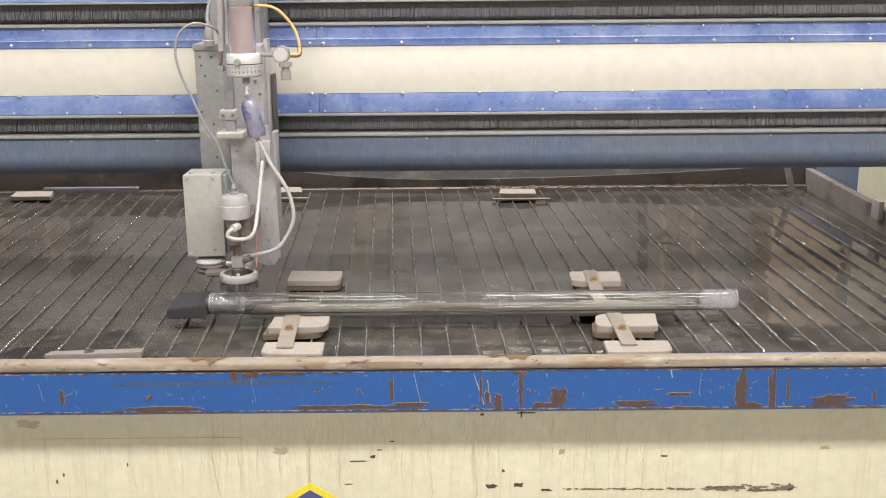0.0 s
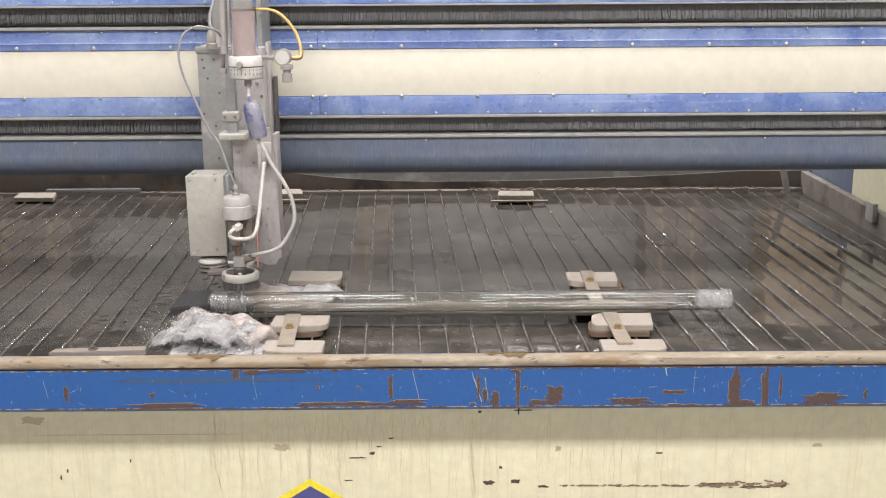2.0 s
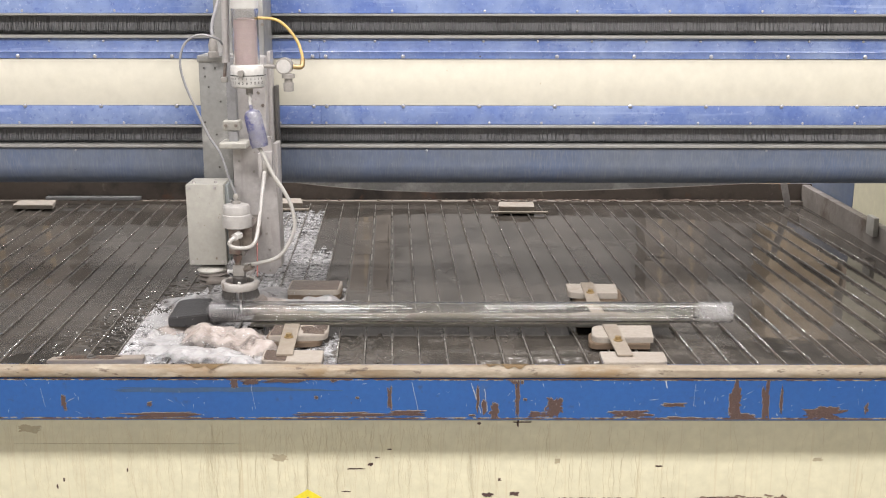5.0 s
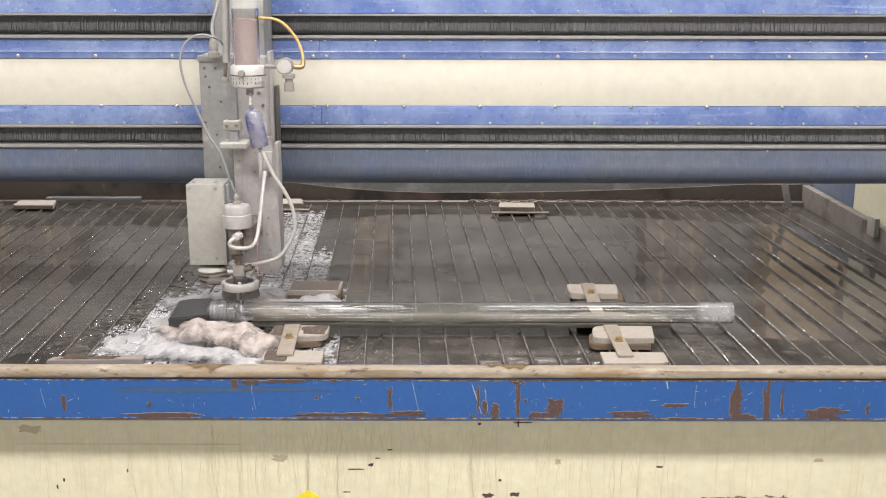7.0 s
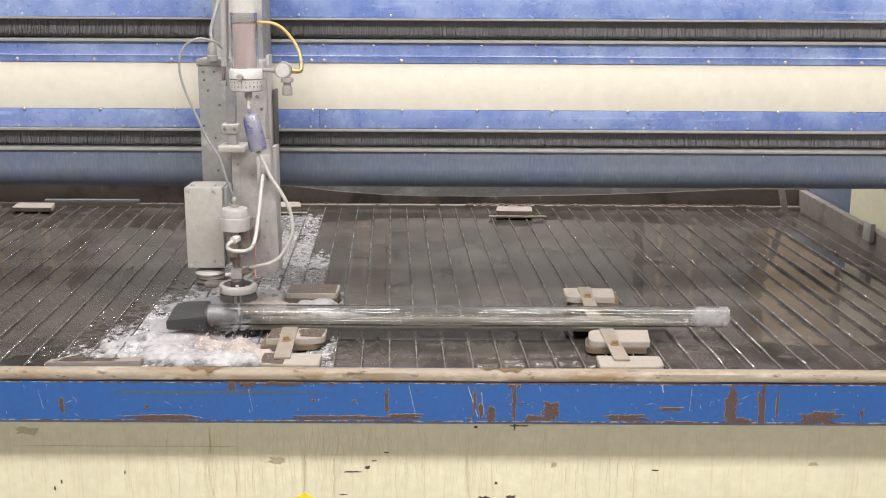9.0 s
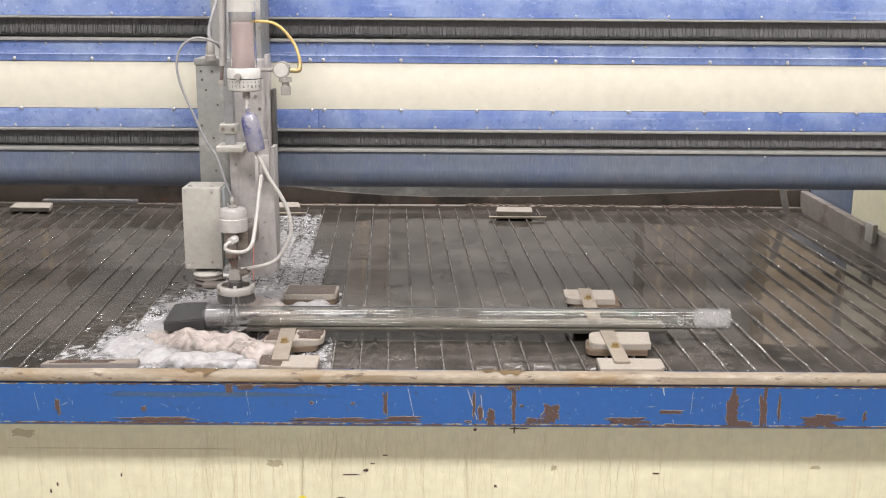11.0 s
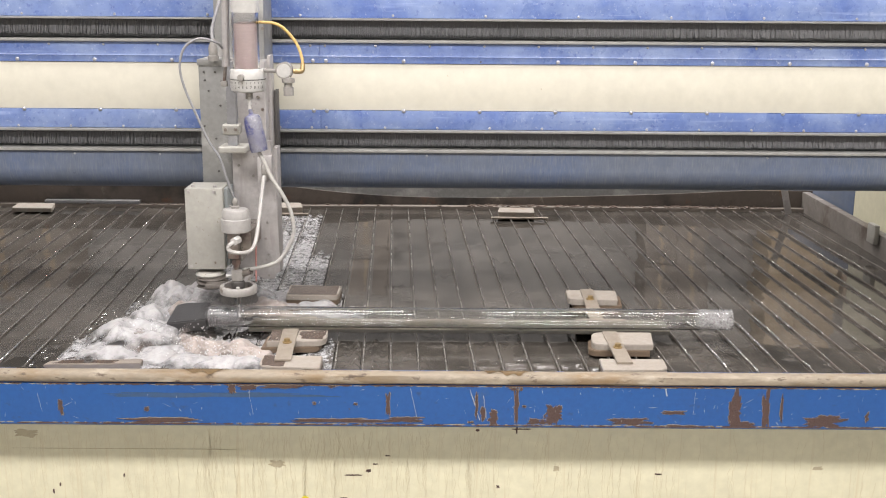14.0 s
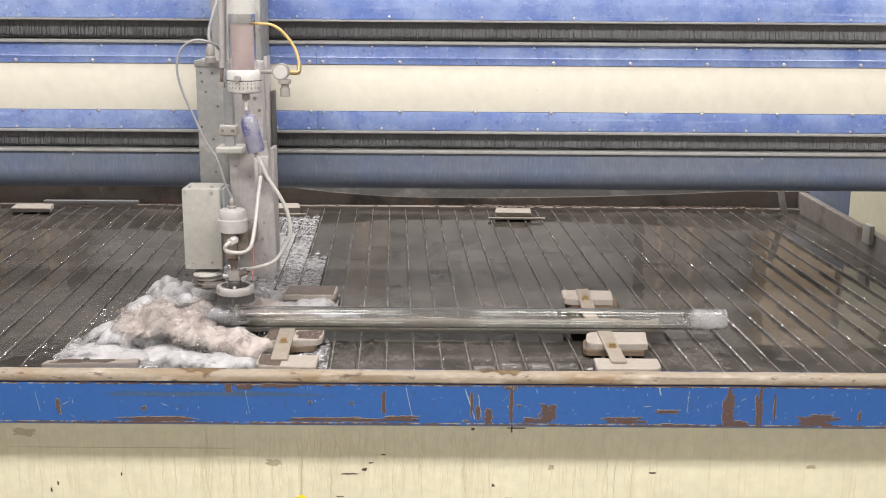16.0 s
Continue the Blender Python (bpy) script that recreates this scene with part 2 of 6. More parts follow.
def clear(name, rough, ior, tint=(1, 1, 1), frost=None):
    m, nt, b = nodes_of(name)
    b.inputs["Base Color"].default_value = (*tint, 1)
    b.inputs["Transmission Weight"].default_value = 1.0
    b.inputs["IOR"].default_value = ior
    b.inputs["Roughness"].default_value = rough
    if frost:
        co = coords(nt, frost)
        f = noise_fac(nt, co, 1.0, detail=8, rough=0.7, lo=0.42, hi=0.58)
        nt.links.new(mixed(nt, f, (0.03, 0.03, 0.03), (0.26, 0.26, 0.26)), b.inputs["Roughness"])
    return m


M_tube = clear("clear_acrylic", 0.0, 1.49, (0.99, 0.995, 0.99))
M_tube_end = clear("ground_acrylic", 0.15, 1.45, (0.97, 0.97, 0.98), frost=(2600, 30, 30))
end_tree = M_tube_end.node_tree
end_scratch = noise_fac(end_tree, coords(end_tree, (1900, 22, 22)), 1.0, detail=5, lo=0.50, hi=0.66)
end_range = add_node(end_tree, "ShaderNodeMapRange")
end_range.inputs["To Min"].default_value, end_range.inputs["To Max"].default_value = 0.98, 0.62
end_tree.links.new(end_scratch, end_range.inputs[0])
end_tree.links.new(end_range.outputs[0], end_tree.nodes["Principled BSDF"].inputs["Transmission Weight"])
M_hopper = clear("cloudy_clear_plastic", 0.12, 1.40, (0.98, 0.97, 0.97))


def water_material():
    m, nt, b = nodes_of("murky_water")
    co = coords(nt)
    f1 = noise_fac(nt, co, 1.7, lo=0.32, hi=0.68)
    f2 = noise_fac(nt, co, 6.0, detail=8, rough=0.65, lo=0.45, hi=0.65)
    f3 = noise_fac(nt, co, 16.0, detail=8, rough=0.7, lo=0.56, hi=0.72)
    col = mixed(nt, f1, (0.026, 0.0245, 0.022), (0.055, 0.049, 0.042))
    col = mixed(nt, times(nt, f2, 0.8), col, (0.095, 0.085, 0.075))
    col = mixed(nt, times(nt, f3, 0.7), col, (0.16, 0.15, 0.138))
    f4 = noise_fac(nt, coords(nt, (15.0, 1.3, 1.0)), 1.0, detail=4, lo=0.48, hi=0.62)
    col = mixed(nt, times(nt, f4, 0.45), col, (0.088, 0.078, 0.068))
    nt.links.new(col, b.inputs["Base Color"])
    b.inputs["Roughness"].default_value = 0.035
    b.inputs["IOR"].default_value = 1.33
    b.inputs["Specular IOR Level"].default_value = 0.6
    w = noise_fac(nt, co, 9.0, detail=2, lo=0.2, hi=0.8)
    bp = add_node(nt, "ShaderNodeBump", Strength=0.10, Distance=0.004)
    nt.links.new(w, bp.inputs["Height"])
    nt.links.new(bp.outputs[0], b.inputs["Normal"])
    return m


def froth(name, c1, c2, scale, gaps, rough=0.6, glossy=0.3, soft=0.0, relief=0.35, thin=False, stretch=(1, 1, 1)):
    """Bubbly froth: pale scattering with holes between the bubbles; thin = it thins out by the mesh's own density."""
    m, nt, b = nodes_of(name)
    co = coords(nt, stretch)
    f1 = noise_fac(nt, co, scale, detail=9, rough=0.65, lo=0.34, hi=0.68)
    nt.links.new(mixed(nt, f1, c1, c2), b.inputs["Base Color"])
    b.inputs["Roughness"].default_value = rough
    b.inputs["Specular IOR Level"].default_value = glossy
    b.inputs["Subsurface Weight"].default_value = soft
    b.inputs["Subsurface Radius"].default_value = (1.0, 0.9, 0.85)
    b.inputs["Subsurface Scale"].default_value = 0.02
    v = add_node(nt, "ShaderNodeTexVoronoi", Scale=scale * 9)
    nt.links.new(co, v.inputs["Vector"])
    bp = add_node(nt, "ShaderNodeBump", Strength=relief, Distance=0.004)
    nt.links.new(v.outputs["Distance"], bp.inputs["Height"])
    nt.links.new(bp.outputs[0], b.inputs["Normal"])
    if gaps:
        f2 = noise_fac(nt, co, scale * 0.8, detail=10, rough=0.72, lo=gaps[0], hi=gaps[1])
        if thin:
            at = nt.nodes.new("ShaderNodeAttribute")
            at.attribute_name = "froth_depth"
            sm = nt.nodes.new("ShaderNodeMath")
            sm.operation = "MULTIPLY_ADD"
            sm.use_clamp = True
            nt.links.new(at.outputs["Fac"], sm.inputs[0])
            sm.inputs[1].default_value = 1.42
            dn = add_node(nt, "ShaderNodeMapRange")
            dn.inputs["To Min"].default_value, dn.inputs["To Max"].default_value = -1.0, 0.25
            nt.links.new(f2, dn.inputs[0])
            nt.links.new(dn.outputs[0], sm.inputs[2])
            f2 = sm.outputs[0]
        nt.links.new(f2, b.inputs["Alpha"])
    return m


M_water = water_material()
M_foam = froth("white_froth", (0.41, 0.405, 0.408), (0.27, 0.262, 0.262), 26, (0.30, 0.66), 0.45, 0.4, 0.7, 0.06, thin=True)
M_spray = froth("tan_spray", (0.40, 0.358, 0.335), (0.25, 0.212, 0.19), 22, (0.31, 0.70), 0.35, 0.4, 0.7, 0.06, thin=True)
M_film_thick = froth("thick_foam_film", (0.56, 0.556, 0.562), (0.36, 0.355, 0.358), 58, (0.33, 0.53), 0.22, 0.8, relief=0.6)
M_film_thin = froth("thin_foam_film", (0.58, 0.58, 0.59), (0.38, 0.38, 0.39), 50, (0.43, 0.60), 0.22, 0.8, relief=0.6)
M_scum = froth("grey_scum", (0.15, 0.14, 0.128), (0.10, 0.092, 0.083), 7, (0.46, 0.78), 0.25, 0.5, relief=0.0)
M_raft = froth("bubble_raft", (0.66, 0.66, 0.67), (0.5, 0.5, 0.51), 30, None, 0.2, 0.6)
M_jet = froth("white_jet", (0.85, 0.85, 0.86), (0.75, 0.75, 0.76), 40, None)

# ---- mesh helpers ----


def thing(name, x, y, z, label, category, group="", kind=""):
    ob = new(name)
    ob.location = (x, y, z)
    ob.empty_display_size = 0.05
    return tagged(ob, label, category, group, kind)


def put_mesh(name, bm, material, smooth=True):
    me = bpy.data.meshes.new(name)
    bm.to_mesh(me)
    bm.free()
    if material:
        me.materials.append(material)
    if smooth:
        me.shade_smooth()
        me.set_sharp_from_angle(angle=radians(38))
    return me


def part(name, bm, material, parent, label=""):
    """One mesh, drawn in world coordinates, under a thing or a part."""
    ob = new(name, put_mesh(name, bm, material))
    ob.parent = parent
    base = Vector((0, 0, 0))
    up = parent
    while up:
        base += up.location
        up = up.parent
    ob.location = -base
    return tagged(ob, label)


def single(name, bm, material, label, category, group="", kind=""):
    ob = new(name, put_mesh(name, bm, material))
    return tagged(ob, label, category, group, kind)


def box(bm, x0, x1, y0, y1, z0, z1, bevel=0.0015, seg=2, m=None):
    mm = Matrix.Translation(((x0 + x1) / 2, (y0 + y1) / 2, (z0 + z1) / 2)) @ Matrix.Diagonal((x1 - x0, y1 - y0, z1 - z0, 1))
    g = bmesh.ops.create_cube(bm, size=1.0, matrix=mm)
    if bevel:
        es = list({e for v in g["verts"] for e in v.link_edges})
        r = bmesh.ops.bevel(bm, geom=es, offset=bevel, segments=seg, affect="EDGES", profile=0.6)
        vs = list({v for f in r["faces"] for v in f.verts} | {v for v in g["verts"] if v.is_valid})
    else:
        vs = g["verts"]
    if m is not None:
        bmesh.ops.transform(bm, matrix=m, verts=vs)
    return bm


def boxed(*a, **k):
    return box(bmesh.new(), *a, **k)


def rod(bm, p0, p1, r0, r1=None, seg=20):
    p0, p1 = Vector(p0), Vector(p1)
    d = p1 - p0
    m = Matrix.Translation((p0 + p1) / 2) @ d.to_track_quat("Z", "Y").to_matrix().to_4x4()
    bmesh.ops.create_cone(bm, cap_ends=True, segments=seg, radius1=r0, radius2=r0 if r1 is None else r1, depth=d.length, matrix=m)
    return bm


def rodded(*a, **k):
    return rod(bmesh.new(), *a, **k)


def lathe(bm, centre, profile, seg=32, axis="z"):
    """Revolves (radius, height) pairs about an axis through centre."""
    c = Vector(centre)
    rings = []
    for r, h in profile:
        ring = []
        for i in range(seg):
            a = 2 * math.pi * i / seg
            q = (r * math.cos(a), r * math.sin(a), h) if axis == "z" else (h, r * math.cos(a), r * math.sin(a))
            ring.append(bm.verts.new(c + Vector(q)))
        rings.append(ring)
    for a, b in zip(rings, rings[1:]):
        for i in range(seg):
            bm.faces.new((a[i], a[(i + 1) % seg], b[(i + 1) % seg], b[i]))
    for ring, p in ((rings[0], profile[0]), (rings[-1], profile[-1])):
        if p[0] > 1e-6 and profile[0] != profile[-1]:
            bm.faces.new(ring if ring is rings[-1] else ring[::-1])
    bmesh.ops.recalc_face_normals(bm, faces=bm.faces[:])
    return bm


def lathed(*a, **k):
    return lathe(bmesh.new(), *a, **k)


def smooth_line(pts, n=8):
    p = [Vector(q) for q in pts]
    p = [2 * p[0] - p[1]] + p + [2 * p[-1] - p[-2]]
    out = []
    for i in range(1, len(p) - 2):
        for k in range(n):
            t = k / n
            out.append(0.5 * (2 * p[i] + (p[i + 1] - p[i - 1]) * t + (2 * p[i - 1] - 5 * p[i] + 4 * p[i + 1] - p[i + 2]) * t * t
                              + (3 * p[i] - p[i - 1] - 3 * p[i + 1] + p[i + 2]) * t ** 3))
    return out + [p[-2]]


def hose(pts, r, seg=10, n=8, ribs=0.0):
    bm = bmesh.new()
    line = smooth_line(pts, n)
    rings = []
    side = None
    for i, p in enumerate(line):
        d = (line[min(i + 1, len(line) - 1)] - line[max(i - 1, 0)]).normalized()
        side = (d.orthogonal() if side is None else side - d * side.dot(d)).normalized()
        up = d.cross(side)
        rr = r * (1 + (ribs if i % 2 else -ribs))
        rings.append([bm.verts.new(p + (side * math.cos(2 * math.pi * k / seg) + up * math.sin(2 * math.pi * k / seg)) * rr) for k in range(seg)])
    for a, b in zip(rings, rings[1:]):
        for k in range(seg):
            bm.faces.new((a[k], a[(k + 1) % seg], b[(k + 1) % seg], b[k]))
    bm.faces.new(rings[0][::-1])
    bm.faces.new(rings[-1])
    bmesh.ops.recalc_face_normals(bm, faces=bm.faces[:])
    return bm


def extrude_x(profile, x0, x1, bumpy=0.0, steps=1, close=True):
    """Sweeps a (y, z) outline along x."""
    bm = bmesh.new()
    rings = []
    for i in range(steps + 1):
        x = x0 + (x1 - x0) * i / steps
        rings.append([bm.verts.new((x, y + bumpy * noise.noise((x * 3, j, 0)), z + bumpy * noise.noise((x * 4, j, 7)))) for j, (y, z) in enumerate(profile)])
    n = len(profile)
    for a, b in zip(rings, rings[1:]):
        for j in range(n if close else n - 1):
            bm.faces.new((a[j], a[(j + 1) % n], b[(j + 1) % n], b[j]))
    if close:
        bm.faces.new(rings[0][::-1])
        bm.faces.new(rings[-1])
    bmesh.ops.recalc_face_normals(bm, faces=bm.faces[:])
    return bm


def blotch(cx, cz, w, h, y, seed, thick=0.0006, ragged=0.35, n=96):
    """A ragged flake on a face that looks to -y."""
    bm = bmesh.new()
    ring = []
    for i in range(n):
        a = 2 * math.pi * i / n
        k = 1 + ragged * 2 * noise.noise((math.cos(a) * 1.7 + seed * 3.1, math.sin(a) * 1.7, seed)) + ragged * 0.9 * noise.noise((math.cos(a) * 5, math.sin(a) * 5, seed + 5)) + ragged * 0.8 * noise.noise((math.cos(a) * 14, math.sin(a) * 14, seed + 8)) + ragged * 0.5 * noise.noise((math.cos(a) * 30, math.sin(a) * 30, seed + 3))
        sq = 1 / max(abs(math.cos(a)), abs(math.sin(a))) ** 0.55
        ring.append((cx + w / 2 * k * sq * math.cos(a), cz + h / 2 * k * sq * math.sin(a)))
    if y < 2.15:
        ring = [(x, min(0.8485, max(0.7575, z))) for x, z in ring]
    top = [bm.verts.new((x, y - thick, z)) for x, z in ring]
    low = [bm.verts.new((x, y + 0.0005, z)) for x, z in ring]
    bm.faces.new(top)
    for i in range(n):
        bm.faces.new((top[i], top[(i + 1) % n], low[(i + 1) % n], low[i]))
    bmesh.ops.recalc_face_normals(bm, faces=bm.faces[:])
    return bm


def blob_mesh(name, places, material, detail=2):
    """Many small drops in one mesh; places are matrices with their size in them."""
    one = bmesh.new()
    bmesh.ops.create_icosphere(one, subdivisions=detail, radius=1.0)
    one.verts.ensure_lookup_table()
    pts, tris = [v.co.copy() for v in one.verts], [[v.index for v in f.verts] for f in one.faces]
    one.free()
    verts, faces = [], []
    for m in places:
        b = len(verts)
        verts += [m @ p for p in pts]
        faces += [[b + i for i in f] for f in tris]
    me = bpy.data.meshes.new(name)
    me.from_pydata(verts, [], faces)
    me.materials.append(material)
    me.shade_smooth()
    return me


# ---- hall ----
T = 0.85        # top of the slats
WATER = 0.8438

single("floor", boxed(-6, 6, -6, 9, -0.1, 0, bevel=0), M_floor, "grey concrete workshop floor", "floor", kind="structure")
single("ceiling", boxed(-6, 6, -6, 9, 4.2, 4.3, bevel=0), M_ceil, "grey workshop ceiling", "ceiling", kind="structure")
for nm, b in (("wall_north", (-6.1, 6.1, 7.4, 7.6)), ("wall_south", (-6.1, 6.1, -6.1, -5.9)), ("wall_west", (-6.1, -5.9, -5.9, 7.4)), ("wall_east", (5.9, 6.1, -5.9, 7.4))):
    single(nm, boxed(*b, 0, 4.2, bevel=0), M_wall_far if nm == "wall_north" else M_wall, "plain white painted workshop wall", "wall", kind="structure")

lumi = None
for ly, lz, lw, lxs in LAMP_ROWS:
    for lx in lxs:
        if lumi is None:
            lumi = thing("ceiling_light", lx, ly, lz, "white ceiling light panel hanging from rods", "ceiling light", "workshop ceiling lights")
            part("housing", boxed(lx - 0.64, lx + 0.64, ly - 0.23, ly + 0.23, lz + 0.01, lz + 0.07, bevel=0.006), M_housing, lumi)
            part("diffuser", boxed(lx - 0.60, lx + 0.60, ly - 0.21, ly + 0.21, lz - 0.004, lz + 0.0095, bevel=0.003), M_glow, lumi, "glowing white diffuser")
            for s in (-0.5, 0.5):
                part("rod", rodded((lx + s, ly, lz + 0.06), (lx + s, ly, 4.2), 0.004, seg=8), M_grey_pl, lumi)
        else:
            copy_thing(lumi, pose(lx, ly, lz))

single("wainscot", boxed(-5.88, 5.88, 7.36, 7.399, 0, 1.80, bevel=0.003), M_wainscot, "dark grey painted lower band of the far wall", "wall", kind="structure")


def carton_stack(x, y, w, d, h, rows, wide, seed, material, label):
    """Cartons stacked against the far wall, mirrored in the water."""
    rnd = random.Random(seed)
    for j in range(rows):
        for i in range(wide):
            cx, cy = x + w * (i + 0.5) + rnd.uniform(-0.003, 0.003), y + rnd.uniform(-0.03, 0.0)
            ob = thing("carton", cx, cy, h * j, label, "carton", "cartons at the far wall")
            part("carton_body", boxed(cx - w * 0.497, cx + w * 0.497, cy - d / 2, cy + d / 2, h * j + 0.001, h * (j + 1) - 0.002, bevel=0.006), material, ob)
            part("tape", boxed(cx - w * 0.06, cx + w * 0.06, cy - d / 2 - 0.002, cy - d / 2 + 0.01, h * j + 0.01, h * (j + 1) - 0.012, bevel=0), M_tape, ob, "pale packing tape")


carton_stack(2.16, 7.08, 0.235, 0.36, 0.31, 8, 2, 3, M_brownwood, "brown cardboard carton stacked at the far wall")
carton_stack(2.66, 7.08, 0.27, 0.36, 0.40, 5, 2, 5, M_darkboard, "dark brown carton stacked at the far wall")
carton_stack(1.34, 7.12, 0.21, 0.36, 0.36, 6, 2, 7, M_greycarton, "dusty grey-brown carton stacked at the far wall")
carton_stack(-0.62, 7.14, 0.27, 0.36, 0.34, 6, 1, 9, M_greycarton, "dusty grey-brown carton stacked at the far wall")
carton_stack(-3.35, 7.10, 0.30, 0.40, 0.34, 6, 3, 11, M_greycarton, "dusty grey-brown carton stacked at the far wall")

M_ledge = surface("muddy_ledge", (0.17, 0.145, 0.125), (0.25, 0.215, 0.18), 0.6, big=8, fine=90, bump=0.5)
M_scratch = surface("pale_scratch", (0.34, 0.38, 0.45), (0.45, 0.46, 0.46), 0.5, big=40, fine=200)
M_scrape = surface("brown_scrape", (0.20, 0.135, 0.10), (0.26, 0.185, 0.13), 0.7, big=30, fine=150)
M_drip_dark = surface("dark_scuff", (0.42, 0.37, 0.255), (0.48, 0.425, 0.30), 0.6, big=30, fine=120)
# ---- tank ----
XL, XR, YF, YB = -2.3, 1.375, 2.17, 4.02
tank = thing("water_tank", -0.5, 3.0, 0, "cream and blue steel waterjet tank with chipped paint", "tank")
part("front_panel", boxed(XL, 1.62, 2.17, 2.19, 0.02, 0.80, bevel=0.002), M_cream, tank, "cream painted panel with brown drip streaks")
bm = bmesh.new()
rings = []
for i in range(73):
    x = XL + (XR + 0.04 - XL) * i / 72
    zt = 0.886 + (0.034 * min(1, (x / 1.15) ** 2) if x > 0 else 0.05 * min(1, (x / 0.66) ** 2)) + 0.0012 * noise.noise((x * 12, 0, 0))
    rings.append([bm.verts.new((x, y, z)) for y, z in ((4.02, 0.3), (4.028, 0.3), (4.028, zt), (4.02, zt))])
for p, q in zip(rings, rings[1:]):
    for j in range(4):
        bm.faces.new((p[j], p[(j + 1) % 4], q[(j + 1) % 4], q[j]))
bmesh.ops.recalc_face_normals(bm, faces=bm.faces[:])
part("rear_wall", bm, M_tank_in, tank, "dark rusty rear tank wall with a sagging rim")
part("side_wall", boxed(1.375, 1.405, 2.19, 4.02, 0.02, 0.918, bevel=0.004), M_tank_side, tank, "limescaled grey side wall")
part("side_wall", boxed(XL - 0.04, XL, 2.19, 4.06, 0.02, 0.965, bevel=0.004), M_tank_side, tank)
part("tank_floor", boxed(XL, XR, 2.19, 4.02, 0.10, 0.12, bevel=0), M_tank_in, tank)
ledge = bmesh.new()
box(ledge, XL, XR, 3.985, 4.02, 0.80, 0.858, bevel=0.003)
part("ledge", ledge, M_ledge, tank, "wet ledge that holds the slat ends")
lip = part("lip_channel", extrude_x([(2.102, 0.757), (2.106, 0.753), (2.19, 0.753), (2.19, 0.849), (2.106, 0.849), (2.102, 0.846)], XL, 1.62), M_lip_blue, tank, "blue steel channel with chipped paint and rust")
prof = [(2.103, 0.850), (2.0985, 0.854), (2.0980, 0.861), (2.1005, 0.868), (2.106, 0.8722), (2.114, 0.8735), (2.122, 0.873), (2.130, 0.870), (2.135, 0.864), (2.135, 0.850)]
wood = part("edge_board", extrude_x(prof, XL, 1.62, 0.0016, 160), M_wood_lip, tank, "worn tan wooden edge board, stained by water")


def board_stain(x0, x1, reach, seed):
    """A dark wet patch that runs from the back of the edge board towards its front."""
    line = [(2.1352, 0.866), (2.1306, 0.8703), (2.1223, 0.8736), (2.114, 0.8741), (2.1057, 0.8728), (2.0998, 0.8684), (2.0974, 0.861)]
    bm = bmesh.new()
    cols = []
    n = 60
    for i in range(n + 1):
        u = i / n
        x = x0 + (x1 - x0) * u
        depth = reach * math.sin(math.pi * u) ** 0.45 * (0.75 + 0.7 * noise.noise((x * 45, seed, 0)))
        k = max(0.02, min(5.9, depth))
        col = []
        for j in range(7):
            w = min(j, k) if j < 6 else k
            a = int(min(w, 5))
            f = w - a
            col.append(bm.verts.new((x, line[a][0] * (1 - f) + line[a + 1][0] * f - 0.0006, line[a][1] * (1 - f) + line[a + 1][1] * f + 0.0012)))
        cols.append(col)
    for a, b in zip(cols, cols[1:]):
        for j in range(6):
            bm.faces.new((a[j], b[j], b[j + 1], a[j + 1]))
    bmesh.ops.recalc_face_normals(bm, faces=bm.faces[:])
    return part("water_stain", bm, M_wet, wood, "dark wet stain")


for x0, x1, reach, sd in ((-0.545, -0.445, 6.2, 1), (0.085, 0.20, 5.6, 2), (-0.90, -0.83, 2.2, 3), (-0.62, -0.57, 1.5, 4), (0.30, 0.33, 1.5, 5), (-0.30, -0.26, 1.2, 6)):
    board_stain(x0, x1, reach, sd)


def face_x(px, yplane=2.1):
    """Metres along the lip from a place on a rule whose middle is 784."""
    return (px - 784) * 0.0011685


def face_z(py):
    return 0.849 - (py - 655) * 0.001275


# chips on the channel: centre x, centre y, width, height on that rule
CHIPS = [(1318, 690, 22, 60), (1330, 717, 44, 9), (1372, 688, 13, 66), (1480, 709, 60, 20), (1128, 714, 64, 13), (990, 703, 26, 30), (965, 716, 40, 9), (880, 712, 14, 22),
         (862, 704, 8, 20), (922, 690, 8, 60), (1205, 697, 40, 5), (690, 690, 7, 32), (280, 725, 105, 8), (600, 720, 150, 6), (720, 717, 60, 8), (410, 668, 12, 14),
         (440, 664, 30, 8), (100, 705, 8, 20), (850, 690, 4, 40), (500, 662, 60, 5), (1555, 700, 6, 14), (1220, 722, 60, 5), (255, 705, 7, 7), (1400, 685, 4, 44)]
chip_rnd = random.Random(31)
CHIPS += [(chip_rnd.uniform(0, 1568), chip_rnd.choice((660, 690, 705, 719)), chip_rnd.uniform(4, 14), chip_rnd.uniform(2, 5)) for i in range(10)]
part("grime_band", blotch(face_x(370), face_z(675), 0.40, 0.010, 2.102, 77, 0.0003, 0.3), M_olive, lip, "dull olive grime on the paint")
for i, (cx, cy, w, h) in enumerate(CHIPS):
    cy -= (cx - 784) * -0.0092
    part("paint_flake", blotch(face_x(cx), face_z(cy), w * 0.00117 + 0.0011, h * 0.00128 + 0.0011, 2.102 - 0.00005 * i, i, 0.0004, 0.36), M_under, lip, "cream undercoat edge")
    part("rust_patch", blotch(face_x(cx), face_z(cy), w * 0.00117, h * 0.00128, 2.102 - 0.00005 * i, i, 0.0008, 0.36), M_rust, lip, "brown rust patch")
